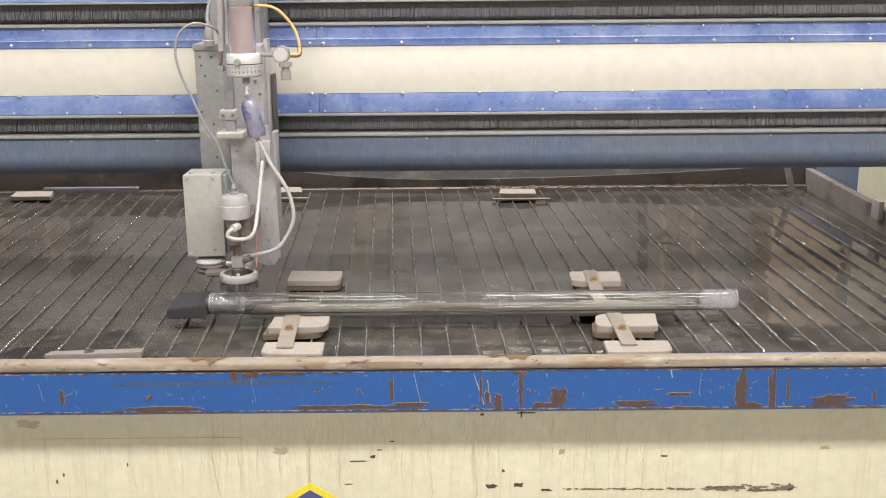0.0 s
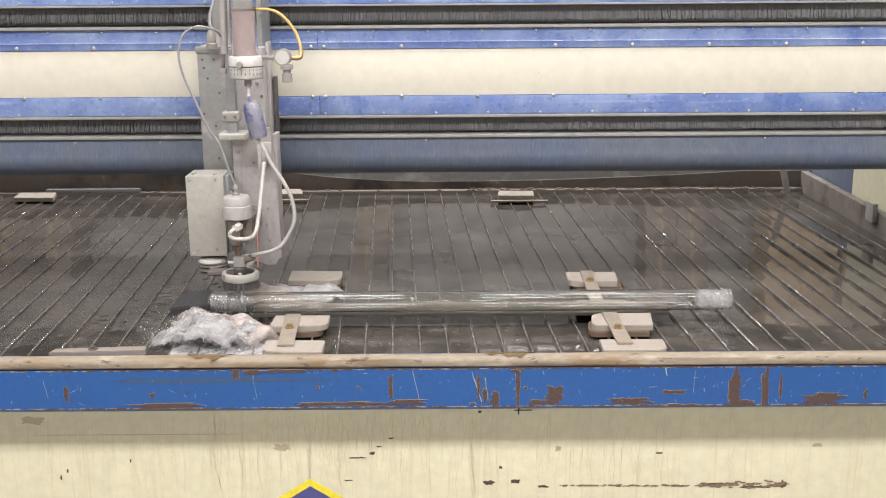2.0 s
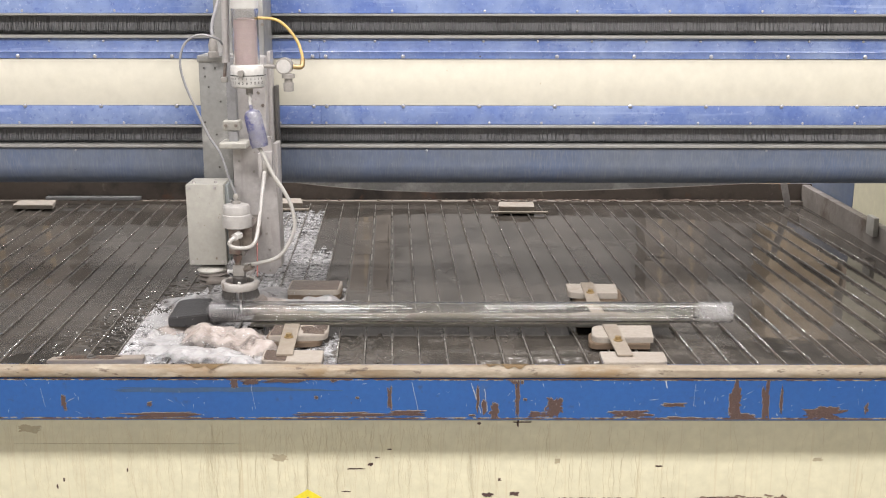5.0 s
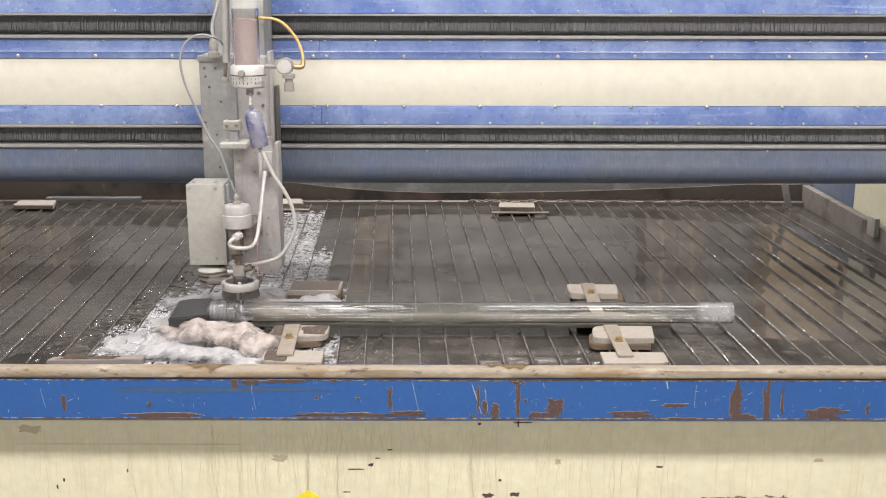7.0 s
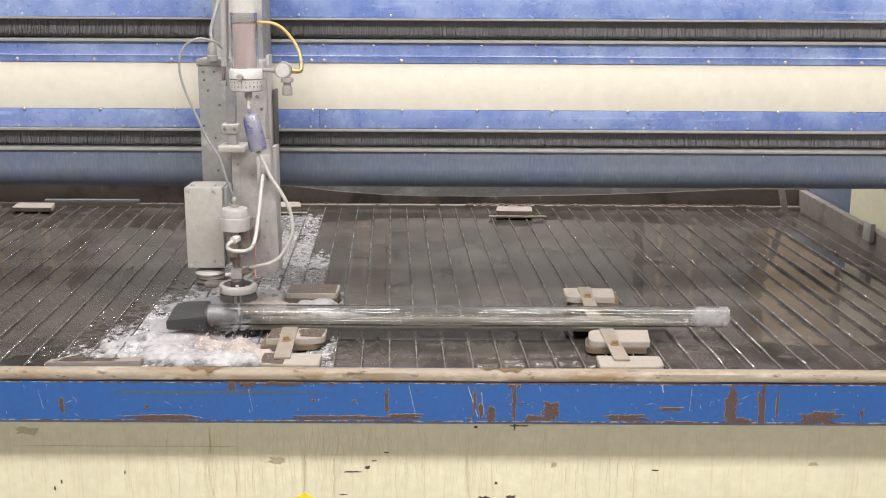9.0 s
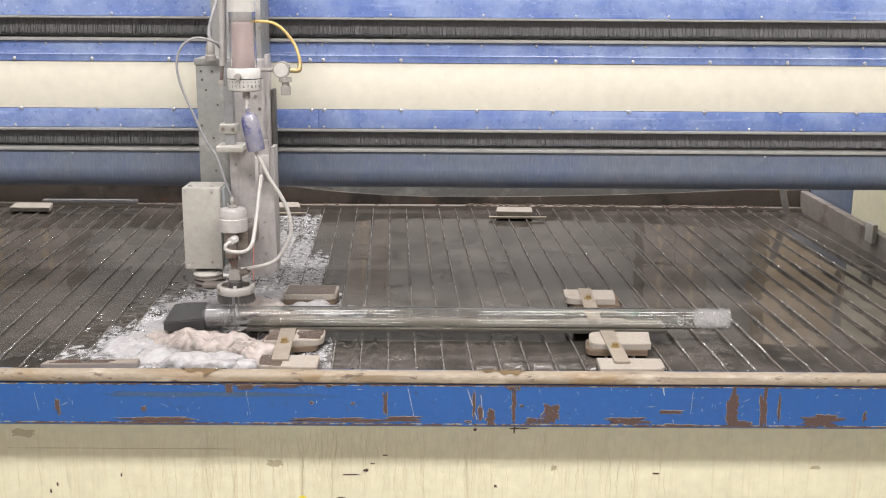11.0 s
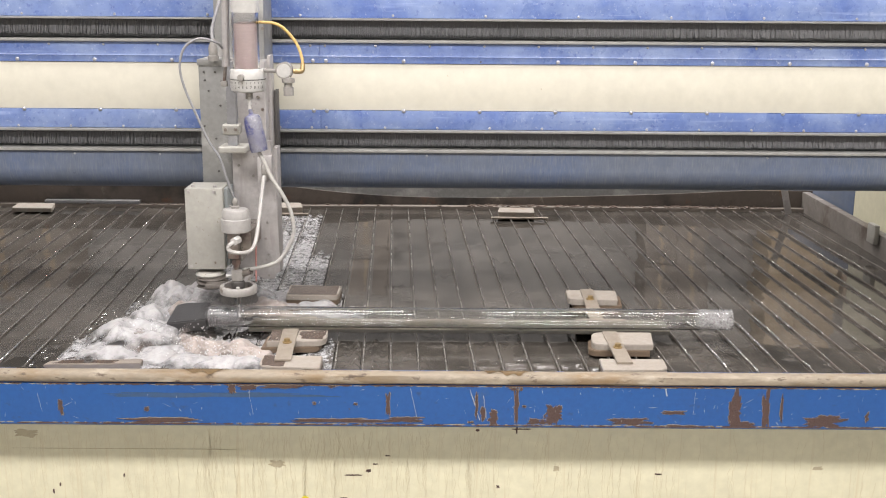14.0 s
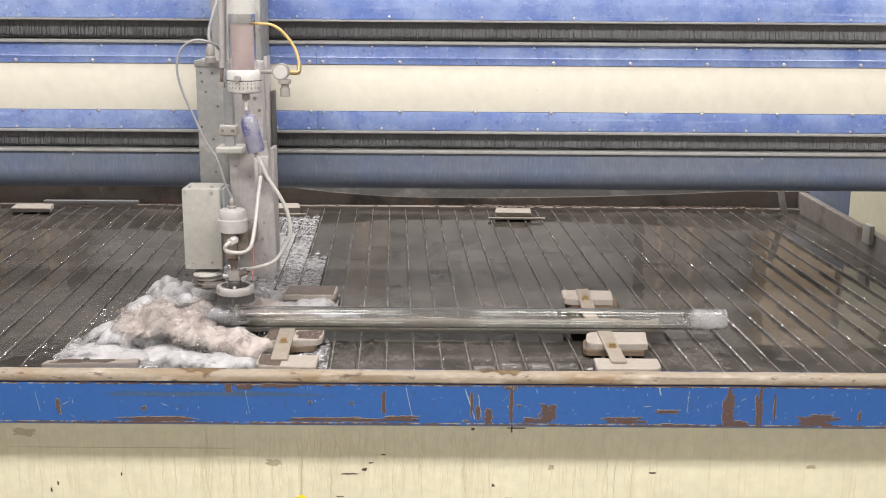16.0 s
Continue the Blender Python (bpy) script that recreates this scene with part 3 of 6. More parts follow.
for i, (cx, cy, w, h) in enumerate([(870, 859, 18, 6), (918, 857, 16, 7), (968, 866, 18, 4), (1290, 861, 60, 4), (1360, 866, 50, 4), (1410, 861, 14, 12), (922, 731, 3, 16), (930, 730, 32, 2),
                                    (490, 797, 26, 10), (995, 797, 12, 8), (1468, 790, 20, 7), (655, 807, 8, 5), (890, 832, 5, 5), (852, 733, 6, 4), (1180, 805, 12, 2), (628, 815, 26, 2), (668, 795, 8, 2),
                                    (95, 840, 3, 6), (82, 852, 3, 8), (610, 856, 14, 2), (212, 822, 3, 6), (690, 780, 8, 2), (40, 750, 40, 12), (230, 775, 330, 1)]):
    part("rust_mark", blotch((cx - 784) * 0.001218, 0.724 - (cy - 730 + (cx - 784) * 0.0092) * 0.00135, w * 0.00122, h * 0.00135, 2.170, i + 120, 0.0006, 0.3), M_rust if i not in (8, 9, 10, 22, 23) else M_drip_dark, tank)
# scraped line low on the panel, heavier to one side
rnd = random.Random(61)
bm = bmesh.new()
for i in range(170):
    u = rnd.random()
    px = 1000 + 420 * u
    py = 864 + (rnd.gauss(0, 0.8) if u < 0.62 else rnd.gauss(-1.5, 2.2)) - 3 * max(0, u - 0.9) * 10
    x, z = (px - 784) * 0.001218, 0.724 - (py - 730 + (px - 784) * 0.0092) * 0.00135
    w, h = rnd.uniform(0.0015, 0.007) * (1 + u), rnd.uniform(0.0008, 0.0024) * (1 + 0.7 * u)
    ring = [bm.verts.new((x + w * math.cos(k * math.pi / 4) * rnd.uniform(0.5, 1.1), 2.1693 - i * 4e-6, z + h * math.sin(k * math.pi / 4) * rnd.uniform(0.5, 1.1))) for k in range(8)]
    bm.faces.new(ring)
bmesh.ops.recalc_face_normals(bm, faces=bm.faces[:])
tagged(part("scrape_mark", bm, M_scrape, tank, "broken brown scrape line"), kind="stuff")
# scratches and flaked edges of the channel
rnd = random.Random(8)
bm = bmesh.new()
for i in range(90):
    x, z = rnd.uniform(-0.95, 0.95), rnd.uniform(0.765, 0.842)
    a = rnd.uniform(-0.6, 0.6) + (math.pi / 2 if i % 3 else 0)
    ln, w = rnd.uniform(0.003, 0.014) * (1.8 if i % 9 == 0 else 1), rnd.uniform(0.00025, 0.0007)
    dx, dz = math.cos(a) * ln / 2, math.sin(a) * ln / 2
    z0, z1 = max(0.759, z - dz), min(0.847, z + dz)
    nx, nz = -math.sin(a) * w, math.cos(a) * w
    bm.faces.new([bm.verts.new(p) for p in ((x - dx, 2.1015, z0), (x + nx, 2.1015, z + nz), (x + dx, 2.1015, z1), (x - nx, 2.1015, z - nz))])
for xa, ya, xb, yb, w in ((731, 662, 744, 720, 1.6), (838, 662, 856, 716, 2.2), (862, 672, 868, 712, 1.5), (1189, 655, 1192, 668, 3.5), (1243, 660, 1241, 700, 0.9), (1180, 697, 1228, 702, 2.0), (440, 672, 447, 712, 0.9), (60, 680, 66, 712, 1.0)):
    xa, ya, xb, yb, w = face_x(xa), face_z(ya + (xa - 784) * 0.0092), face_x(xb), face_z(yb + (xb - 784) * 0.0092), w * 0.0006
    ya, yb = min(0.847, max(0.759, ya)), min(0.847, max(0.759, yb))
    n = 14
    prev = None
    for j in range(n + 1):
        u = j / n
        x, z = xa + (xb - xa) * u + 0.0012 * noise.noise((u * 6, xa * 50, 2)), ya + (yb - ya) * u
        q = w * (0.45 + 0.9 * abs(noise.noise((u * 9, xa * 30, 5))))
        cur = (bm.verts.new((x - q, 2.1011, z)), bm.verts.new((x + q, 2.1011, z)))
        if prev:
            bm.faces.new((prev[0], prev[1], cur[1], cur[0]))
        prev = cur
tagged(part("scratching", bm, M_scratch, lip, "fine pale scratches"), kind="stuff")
for row, mat, n, nm in ((0.8475, M_rust, 300, "rusty_edge"), (0.7590, M_rust, 260, "rusty_edge"), (0.8458, M_under, 280, "flaked_edge"), (0.7606, M_under, 280, "flaked_edge")):
    bm = bmesh.new()
    for i in range(n):
        x = rnd.uniform(-1.0, 1.0)
        w = rnd.uniform(0.004, 0.03) * (1.0 if mat is M_rust else 0.6)
        h = rnd.uniform(0.0008, 0.0032) * (1.0 if mat is M_rust else 0.55)
        k = 9
        up = [(x + w * (j / k - 0.5), min(0.8486, max(0.7572, row + h * math.sin(math.pi * j / k) * rnd.uniform(0.4, 1.1)))) for j in range(k + 1)]
        dn = [(x + w * (j / k - 0.5), min(0.8484, max(0.7570, row - h * math.sin(math.pi * j / k) * rnd.uniform(0.4, 1.3) - 0.0002))) for j in range(k + 1)]
        yy = (2.1012 if mat is M_rust else 2.1017) - i * 1.2e-6
        us, ds = [bm.verts.new((p[0], yy, p[1])) for p in up], [bm.verts.new((p[0], yy, p[1])) for p in dn]
        for j in range(k):
            bm.faces.new((us[j], us[j + 1], ds[j + 1], ds[j]))
    tagged(part(nm, bm, mat, lip), kind="stuff")
# thin dried drips down the panel
bm = bmesh.new()
rnd = random.Random(21)
for i in range(430):
    x = rnd.gauss(-0.25, 0.45) if i % 4 else rnd.uniform(-1.1, 1.1)
    z = rnd.uniform(0.69, 0.722) if rnd.random() < 0.6 else rnd.uniform(0.60, 0.68)
    ln = rnd.uniform(0.03, 0.12) if rnd.random() < 0.5 else rnd.uniform(0.12, 0.34)
    w = rnd.uniform(0.0003, 0.0007)
    prev = None
    ph = rnd.uniform(0, 50)
    n = max(4, int(ln / 0.006))
    lean = rnd.uniform(-0.18, 0.08) if z > 0.66 else 0
    for j in range(n + 1):
        u = j / n
        zz = z - ln * u
        xx = x + 0.010 * noise.noise((ph, zz * 14, 0)) + 0.004 * noise.noise((ph, zz * 70, 3)) - (lean * (zz - 0.645) if zz > 0.645 else 0)
        ww = w * (1 - 0.7 * u) * (0.7 + 0.6 * abs(noise.noise((ph, zz * 60, 9))))
        a, b = bm.verts.new((xx - ww, 2.1697, zz)), bm.verts.new((xx + ww, 2.1697, zz))
        if prev:
            bm.faces.new((prev[0], prev[1], b, a))
        prev = (a, b)
tagged(part("dried_residue", bm, M_drip, tank, "thin brown dried drip marks"), kind="stuff")
# the pointed sticker on the panel


def pointed(cx, top, w, h, y, t):
    bm = bmesh.new()
    pts = [(cx, top), (cx + w / 2, top - w * 0.32), (cx + w / 2, top - h), (cx - w / 2, top - h), (cx - w / 2, top - w * 0.32)]
    f = [bm.verts.new((x, y - t, z)) for x, z in pts]
    k = [bm.verts.new((x, y + 0.0005, z)) for x, z in pts]
    bm.faces.new(f)
    for i in range(5):
        bm.faces.new((f[i], f[(i + 1) % 5], k[(i + 1) % 5], k[i]))
    bmesh.ops.recalc_face_normals(bm, faces=bm.faces[:])
    return bm


logo = part("sticker", pointed(-0.298, 0.561, 0.30, 0.26, 2.17, 0.0008), M_logo_y, tank, "yellow edged navy pointed sticker")
part("sticker_field", pointed(-0.298, 0.543, 0.262, 0.22, 2.17, 0.0014), M_logo_b, logo, "navy blue field")

SWELLS = [(3, 0.7), (4, 1.0), (5, 1.0), (6, 1.0), (7, 0.7)]

# ---- water sheet, raised a little at each slat ----
PITCH, SKEW = 0.0617, -0.083 / 1.81
N0 = -35


def slat_x(k, y):
    return -0.108 + PITCH * k + SKEW * (y - 2.19)


bm = bmesh.new()
offs = (0.022, 0.04, 0.06, 0.085, 0.12, 0.17, 0.25, 0.37, 0.5, 0.63, 0.75, 0.83, 0.88, 0.915, 0.94, 0.96, 0.978)
YS = [2.136 + v for v in (0, 0.004, 0.008, 0.013, 0.018, 0.024, 0.031, 0.04, 0.05, 0.065, 0.085, 0.12)] + [2.29 + (4.02 - 2.29) * i / 44 for i in range(45)]
rnd = random.Random(17)
for k in range(N0, 26):
    lean, level = rnd.uniform(-0.011, 0.011), rnd.uniform(-0.0007, 0.0007)
    grid = []
    for o in offs:
        d = min(o, 1 - o) * PITCH
        row = []
        for y in YS:
            edge = math.exp(-(y - 2.136) / 0.022)
            swell = 0.00022 * noise.noise((k * 3.7 + o, y * 9, 1)) + 0.0005 * noise.noise((k * 5.1, y * 2.2, 4))
            z = WATER + level + lean * (o - 0.5) * PITCH + swell * min(1, (y - 2.136) / 0.2) + 0.0024 * max(0.0, 1 - d / 0.0075) ** 2 + 0.010 * edge
            row.append(bm.verts.new((min(1.38, slat_x(k + o, y)), y, z)))
        grid.append(row)
    for p, q in zip(grid, grid[1:]):
        for j in range(len(YS) - 1):
            bm.faces.new((p[j], q[j], q[j + 1], p[j + 1]))
single("water", bm, M_water, "murky grey-brown water standing between the slats", "water", kind="structure")

# ---- water heaped up behind the wooden strip, sloping to the front ----
bm = bmesh.new()
for k, full in SWELLS:
    grid = []
    for j in range(97):
        v = j / 96
        row = []
        for i in range(29):
            u = i / 28
            y = 2.178 + v * 0.075 * full
            x = slat_x(k, y) + 0.005 + (slat_x(k + 1, y) - slat_x(k, y) - 0.010) * u
            side = min(1, 6 * u, 6 * (1 - u)) ** 0.5
            crest = (v * 10 + 0.8 * noise.noise((x * 16, v * 3, k))) % 1.0
            rise = (crest / 0.8 if crest < 0.8 else (1 - crest) / 0.2) * min(1, 3 * (1 - v))
            z = WATER + 0.0010 + side * (full * 0.0076 * (0.9 + 0.9 * noise.noise((x * 30, y * 60, k + 9))) * rise + 0.0006 * noise.noise((x * 40, y * 210, k)) + 0.0004 * noise.noise((x * 110, y * 400, k + 5)))
            row.append(bm.verts.new((x, y, z)))
        grid.append(row)
    for a, b in zip(grid, grid[1:]):
        for i in range(28):
            bm.faces.new((a[i], a[i + 1], b[i + 1], b[i]))
for f in bm.faces:
    f.smooth = True
single("water_swells", bm, M_water, "glinting swells of water behind the wooden strip", "water", kind="stuff")

# ---- slats ----


def slat_mesh(seed):
    bm = bmesh.new()
    n = 60
    rings = []
    for j in range(n + 1):
        y = 1.80 * j / n
        x = SKEW * y + 0.0007 * noise.noise((y * 5, seed, 0))
        z = 0.0007 * noise.noise((y * 22, seed, 3)) + 0.0006 * noise.noise((y * 3, seed, 9))
        if noise.noise((y * 9, seed * 2.3, 4)) > 0.45:
            z -= 0.0012
        w = 0.0014 + 0.0006 * noise.noise((y * 30, seed, 5))
        rings.append([bm.verts.new(p) for p in ((x - w, y, -0.05), (x - w, y, z - 0.0007), (x - w * 0.6, y, z), (x + w * 0.6, y, z), (x + w, y, z - 0.0007), (x + w, y, -0.05))])
    for a, b in zip(rings, rings[1:]):
        for i in range(5):
            bm.faces.new((a[i], a[i + 1], b[i + 1], b[i]))
    bmesh.ops.recalc_face_normals(bm, faces=bm.faces[:])
    # the sides take the darker colour that carries their shade
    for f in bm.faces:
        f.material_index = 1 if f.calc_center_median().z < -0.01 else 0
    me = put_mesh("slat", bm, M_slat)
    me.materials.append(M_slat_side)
    return me


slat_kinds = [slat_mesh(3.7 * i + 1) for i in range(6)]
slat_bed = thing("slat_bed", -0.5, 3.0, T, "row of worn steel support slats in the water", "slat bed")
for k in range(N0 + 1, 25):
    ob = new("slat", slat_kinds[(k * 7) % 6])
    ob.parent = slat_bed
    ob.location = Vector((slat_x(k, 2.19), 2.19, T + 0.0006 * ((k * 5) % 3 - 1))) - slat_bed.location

# sludge along the rear ledge
bm = bmesh.new()
rnd = random.Random(4)
for i in range(260):
    x = rnd.uniform(0.1, 1.25) if i % 3 else rnd.uniform(-1.6, 1.25)
    r = rnd.uniform(0.002, 0.006)
    bmesh.ops.create_icosphere(bm, subdivisions=1, radius=r, matrix=Matrix.Translation((x, rnd.uniform(3.985, 4.02), 0.858 + r * 0.3)) @ Matrix.Diagonal((1.6, 1, 0.7, 1)))
single("sludge", bm, M_rubble, "brown garnet sludge heaped along the rear ledge", "sludge", kind="stuff")

# ---- side beam to the right of the tank ----
side = thing("side_beam", 1.5, 3.2, 0, "cream side beam of the machine with a blue rear section", "machine beam")
part("cream_section", boxed(1.42, 1.75, 2.0, 3.62, 0.0, 1.2, bevel=0.006), M_cream, side)
part("blue_section", boxed(1.42, 1.75, 3.62, 4.3, 0.0, 0.995, bevel=0.006), M_beam_low, side, "blue painted rear section")
part("bracket", boxed(1.358, 1.3745, 3.27, 3.33, 0.885, 0.946, bevel=0.003), M_box, side, "small pale bracket")
bm = bmesh.new()
box(bm, -0.012, 0.012, -0.003, 0.003, 0, 0.17, bevel=0.001, m=pose(1.300, 3.93, 0.85, 0, -14, 0))
single("strut", bm, M_galv_lite, "flat grey steel strut leaning at the rear corner", "strut")

single("rear_panel", boxed(-2.6, 1.3, 4.5, 4.53, 0.0, 0.99, bevel=0.003), M_galv, "grey sheet panel behind the tank", "panel", kind="structure")

# ---- gantry beam ----
GY = 2.80
beam = thing("gantry_beam", -0.3, 3.0, 1.132, "blue and cream sheet-metal gantry beam with brush-sealed slots", "gantry beam")
GX0, GX1 = -2.4, 2.1
SEAM = -0.318
part("core", boxed(GX0, GX1, GY + 0.06, GY + 0.5, 1.15, 1.95, bevel=0.004), M_slot, beam, "dark inner box")


part("cream_panel", boxed(GX0, GX1, GY, GY + 0.03, 1.3475, 1.468, bevel=0.001), M_cream_beam, beam, "cream enamelled centre panel")
for a, b in ((GX0, SEAM - 0.0003), (SEAM + 0.0003, GX1)):
    part("blue_strip", extrude_x([(GY - 0.003, 1.469), (GY - 0.003, 1.483), (GY - 0.0045, 1.486), (GY - 0.003, 1.489), (GY - 0.003, 1.519), (GY + 0.03, 1.519), (GY + 0.03, 1.469)], a, b), M_beam_blue, beam)
    part("blue_strip", boxed(a, b, GY - 0.003, GY + 0.03, 1.298, 1.3465, bevel=0.001), M_beam_blue, beam)
for zz, h in ((1.524, 0.009), (1.293, 0.008), (1.2405, 0.010), (1.580, 0.006)):
    part("trim_rail", extrude_x([(GY - 0.008, zz - h / 2), (GY - 0.012, zz - h / 4), (GY - 0.012, zz + h / 4), (GY - 0.008, zz + h / 2), (GY + 0.03, zz + h / 2), (GY + 0.03, zz - h / 2)], GX0, GX1), M_trim, beam, "dull aluminium rail")
for z0, z1 in ((1.532, 1.577), (1.247, 1.289)):
    part("slot_lining", boxed(GX0, GX1, GY + 0.034, GY + 0.058, z0, z1, bevel=0), M_slot, beam)
    for top in (True, False):
        bm = bmesh.new()
        rnd = random.Random(11 + top)
        x = GX0
        zz = z1 if top else z0
        ln = (z1 - z0) * (0.84 if top else 0.22)
        while x < GX1:
            w = rnd.uniform(0.0014, 0.0034)
            l = ln * rnd.uniform(0.93, 1.04)
            s = rnd.uniform(-0.0016, 0.0016)
            z2 = zz - l if top else zz + l
            y0 = GY + (0.012 if top else 0.028) + rnd.uniform(-0.002, 0.002)
            vs = [bm.verts.new(p) for p in ((x, y0, zz), (x + w, y0 - 0.001, zz), (x + w * 0.8 + s, y0 - 0.003, z2), (x + w * 0.1 + s, y0 - 0.002, z2), (x + w / 2, y0 + 0.004, zz), (x + w / 2 + s, y0 + 0.003, z2))]
            for f in ((0, 1, 2, 3), (1, 4, 5, 2), (4, 0, 3, 5), (3, 2, 5)):
                bm.faces.new([vs[i] for i in f])
            x += w * 0.86
        br = part("brush_strip", bm, M_brush, beam, "black bristle strip")
low = [(GY - 0.004, 1.2345), (GY - 0.004, 1.190)] + [(GY - 0.004 + 0.065 * (1 - math.cos(a)), 1.190 - 0.058 * math.sin(a)) for a in [math.pi / 2 * i / 8 for i in range(1, 9)]] + [(GY + 0.4, 1.132), (GY + 0.4, 1.2345)]
part("lower_cover", extrude_x(low, GX0, GX1), M_beam_low, beam, "dusty blue cover with a rounded lower edge")
up = [(GY - 0.003, 1.584), (GY - 0.003, 1.612)] + [(GY - 0.003 + 0.075 * (1 - math.cos(a)), 1.612 + 0.10 * math.sin(a)) for a in [math.pi / 2 * i / 10 for i in range(1, 11)]] + [(GY + 0.4, 1.713), (GY + 0.4, 1.584)]
part("upper_cover", extrude_x(up, GX0, GX1), M_beam_blue, beam, "glossy blue upper cover")


def dome(r, h):
    bm = lathed((0, 0, 0), [(r, 0), (r * 0.92, h * 0.55), (r * 0.6, h * 0.9), (r * 0.12, h)], seg=12)
    bmesh.ops.rotate(bm, verts=bm.verts[:], matrix=Matrix.Rotation(radians(90), 3, "X"))
    return put_mesh("screw", bm, M_screw)


big_screw, small_screw = dome(0.0054, 0.0036), dome(0.0036, 0.0026)


def screw(me, x, z):
    ob = new("screw", me)
    ob.parent = beam
    ob.location = Vector((x, GY - 0.003, z)) - beam.location


for x in [-0.101 + 0.2 * i for i in range(-11, 11) if i not in (-1,)] + [SEAM - 0.018, SEAM + 0.016]:
    if abs(x - 0.099) > 0.02:
        screw(big_screw, x, 1.4745)
for x in [-0.101 + 0.1985 * i for i in range(-11, 11) if i not in (-1,)] + [SEAM - 0.018, SEAM + 0.016]:
    screw(big_screw, x, 1.346)
for x in [-0.033 + 0.1405 * i for i in range(-16, 15) if i not in (-2,)] + [SEAM - 0.024, SEAM + 0.014]:
    screw(small_screw, x, 1.5135)
for x in [0.125 + 0.1375 * i for i in range(-18, 14) if i not in (-3,)] + [SEAM - 0.024, SEAM + 0.014]:
    screw(small_screw, x, 1.302)
for z in (1.4745, 1.346):
    part("screw_hole", rodded((0.099, GY - 0.0035, z), (0.099, GY + 0.004, z), 0.0024, seg=10), M_rubber, beam, "empty dark screw hole")
for x in (-0.97, -0.745, -0.04, 0.86):
    screw(small_screw, x, 1.229)
for x in [0.11 + 0.238 * i for i in range(-9, 8)]:
    screw(small_screw, x, 1.590)

# ---- wooden pads and straps ----


def pad_outline(pts, r=0.028, round_at=()):
    """Outline from four corners, with the named corners rounded."""
    out = []
    n = len(pts)
    for i, p in enumerate(pts):
        p = Vector(p).to_2d() if len(p) > 2 else Vector(p)
        a, b = Vector(pts[i - 1]), Vector(pts[(i + 1) % n])
        rr = r if i in round_at else 0.003
        p0, p1 = p + (a - p).normalized() * rr, p + (b - p).normalized() * rr
        for k in range(7):
            t = k / 6
            out.append(p0 * (1 - t) ** 2 + p * 2 * t * (1 - t) + p1 * t * t)
    return out


def slab(outline, z0, z1, bevel=0.0015):
    bm = bmesh.new()
    low = [bm.verts.new((p.x, p.y, z0)) for p in outline]
    f = bm.faces.new(low)
    g = bmesh.ops.extrude_face_region(bm, geom=[f])
    vs = [v for v in g["geom"] if isinstance(v, bmesh.types.BMVert)]
    bmesh.ops.translate(bm, verts=vs, vec=(0, 0, z1 - z0))
    bmesh.ops.recalc_face_normals(bm, faces=bm.faces[:])
    es = [e for e in bm.edges if abs(e.verts[0].co.z - z1) < 1e-6 and abs(e.verts[1].co.z - z1) < 1e-6]
    bmesh.ops.bevel(bm, geom=es, offset=bevel, segments=2, affect="EDGES")
    return bm


def pad(pts, z1, label, rounds, top=None, layer=0.013, shift=(0, 0), group="wooden clamp pads"):
    cx, cy = sum(p[0] for p in pts) / 4, sum(p[1] for p in pts) / 4
    ob = thing("clamp_pad", cx, cy, T, label, "clamp pad", group)
    part("upper_board", slab(pad_outline(pts, round_at=rounds), z1 - layer, z1), top or M_pad, ob)
    lowpts = [(p[0] + shift[0], p[1] + shift[1]) for p in pts]
    part("lower_board", slab(pad_outline(lowpts, round_at=rounds), T + 0.0008, z1 - layer - 0.0005), M_pad_side, ob, "brown plywood lower board")
    return ob


Z1 = T + 0.027
pad([(-0.405, 2.680), (-0.268, 2.676), (-0.268, 2.772), (-0.408, 2.782)], Z1, "plywood clamp pad behind the tube, wetted by the splash", (1,), M_pad)
pad([(0.330, 2.657), (0.458, 2.655), (0.466, 2.746), (0.333, 2.750)], Z1, "pale plywood clamp pad under a steel strap", (0,), None, 0.015, (0.012, 0.0))
pad([(-0.395, 2.298), (-0.262, 2.305), (-0.264, 2.384), (-0.393, 2.384)], Z1, "plywood clamp pad in front of the tube", (1,), M_pad, 0.013, (-0.012, -0.006))
pad([(-0.390, 2.150), (-0.257, 2.142), (-0.259, 2.222), (-0.390, 2.226)], T + 0.020, "pale plywood clamp pad at the tank edge", (0,), M_pad, 0.011)
pad([(0.342, 2.290), (0.482, 2.292), (0.493, 2.384), (0.353, 2.384)], Z1, "pale plywood clamp pad in front of the tube", (0, 3), None, 0.013, (-0.008, -0.006))
pad([(0.347, 2.142), (0.487, 2.142), (0.489, 2.215), (0.348, 2.217)], T + 0.020, "pale plywood clamp pad with a rounded corner", (1,), None, 0.011)
pad([(0.330, 2.446), (0.478, 2.446), (0.455, 2.522), (0.333, 2.520)], T + 0.018, "pale plywood clamp pad behind the tube", (), None, 0.010)
pad([(-0.400, 2.446), (-0.300, 2.446), (-0.305, 2.524), (-0.398, 2.520)], T + 0.018, "pale plywood clamp pad behind the tube", (), None, 0.010)


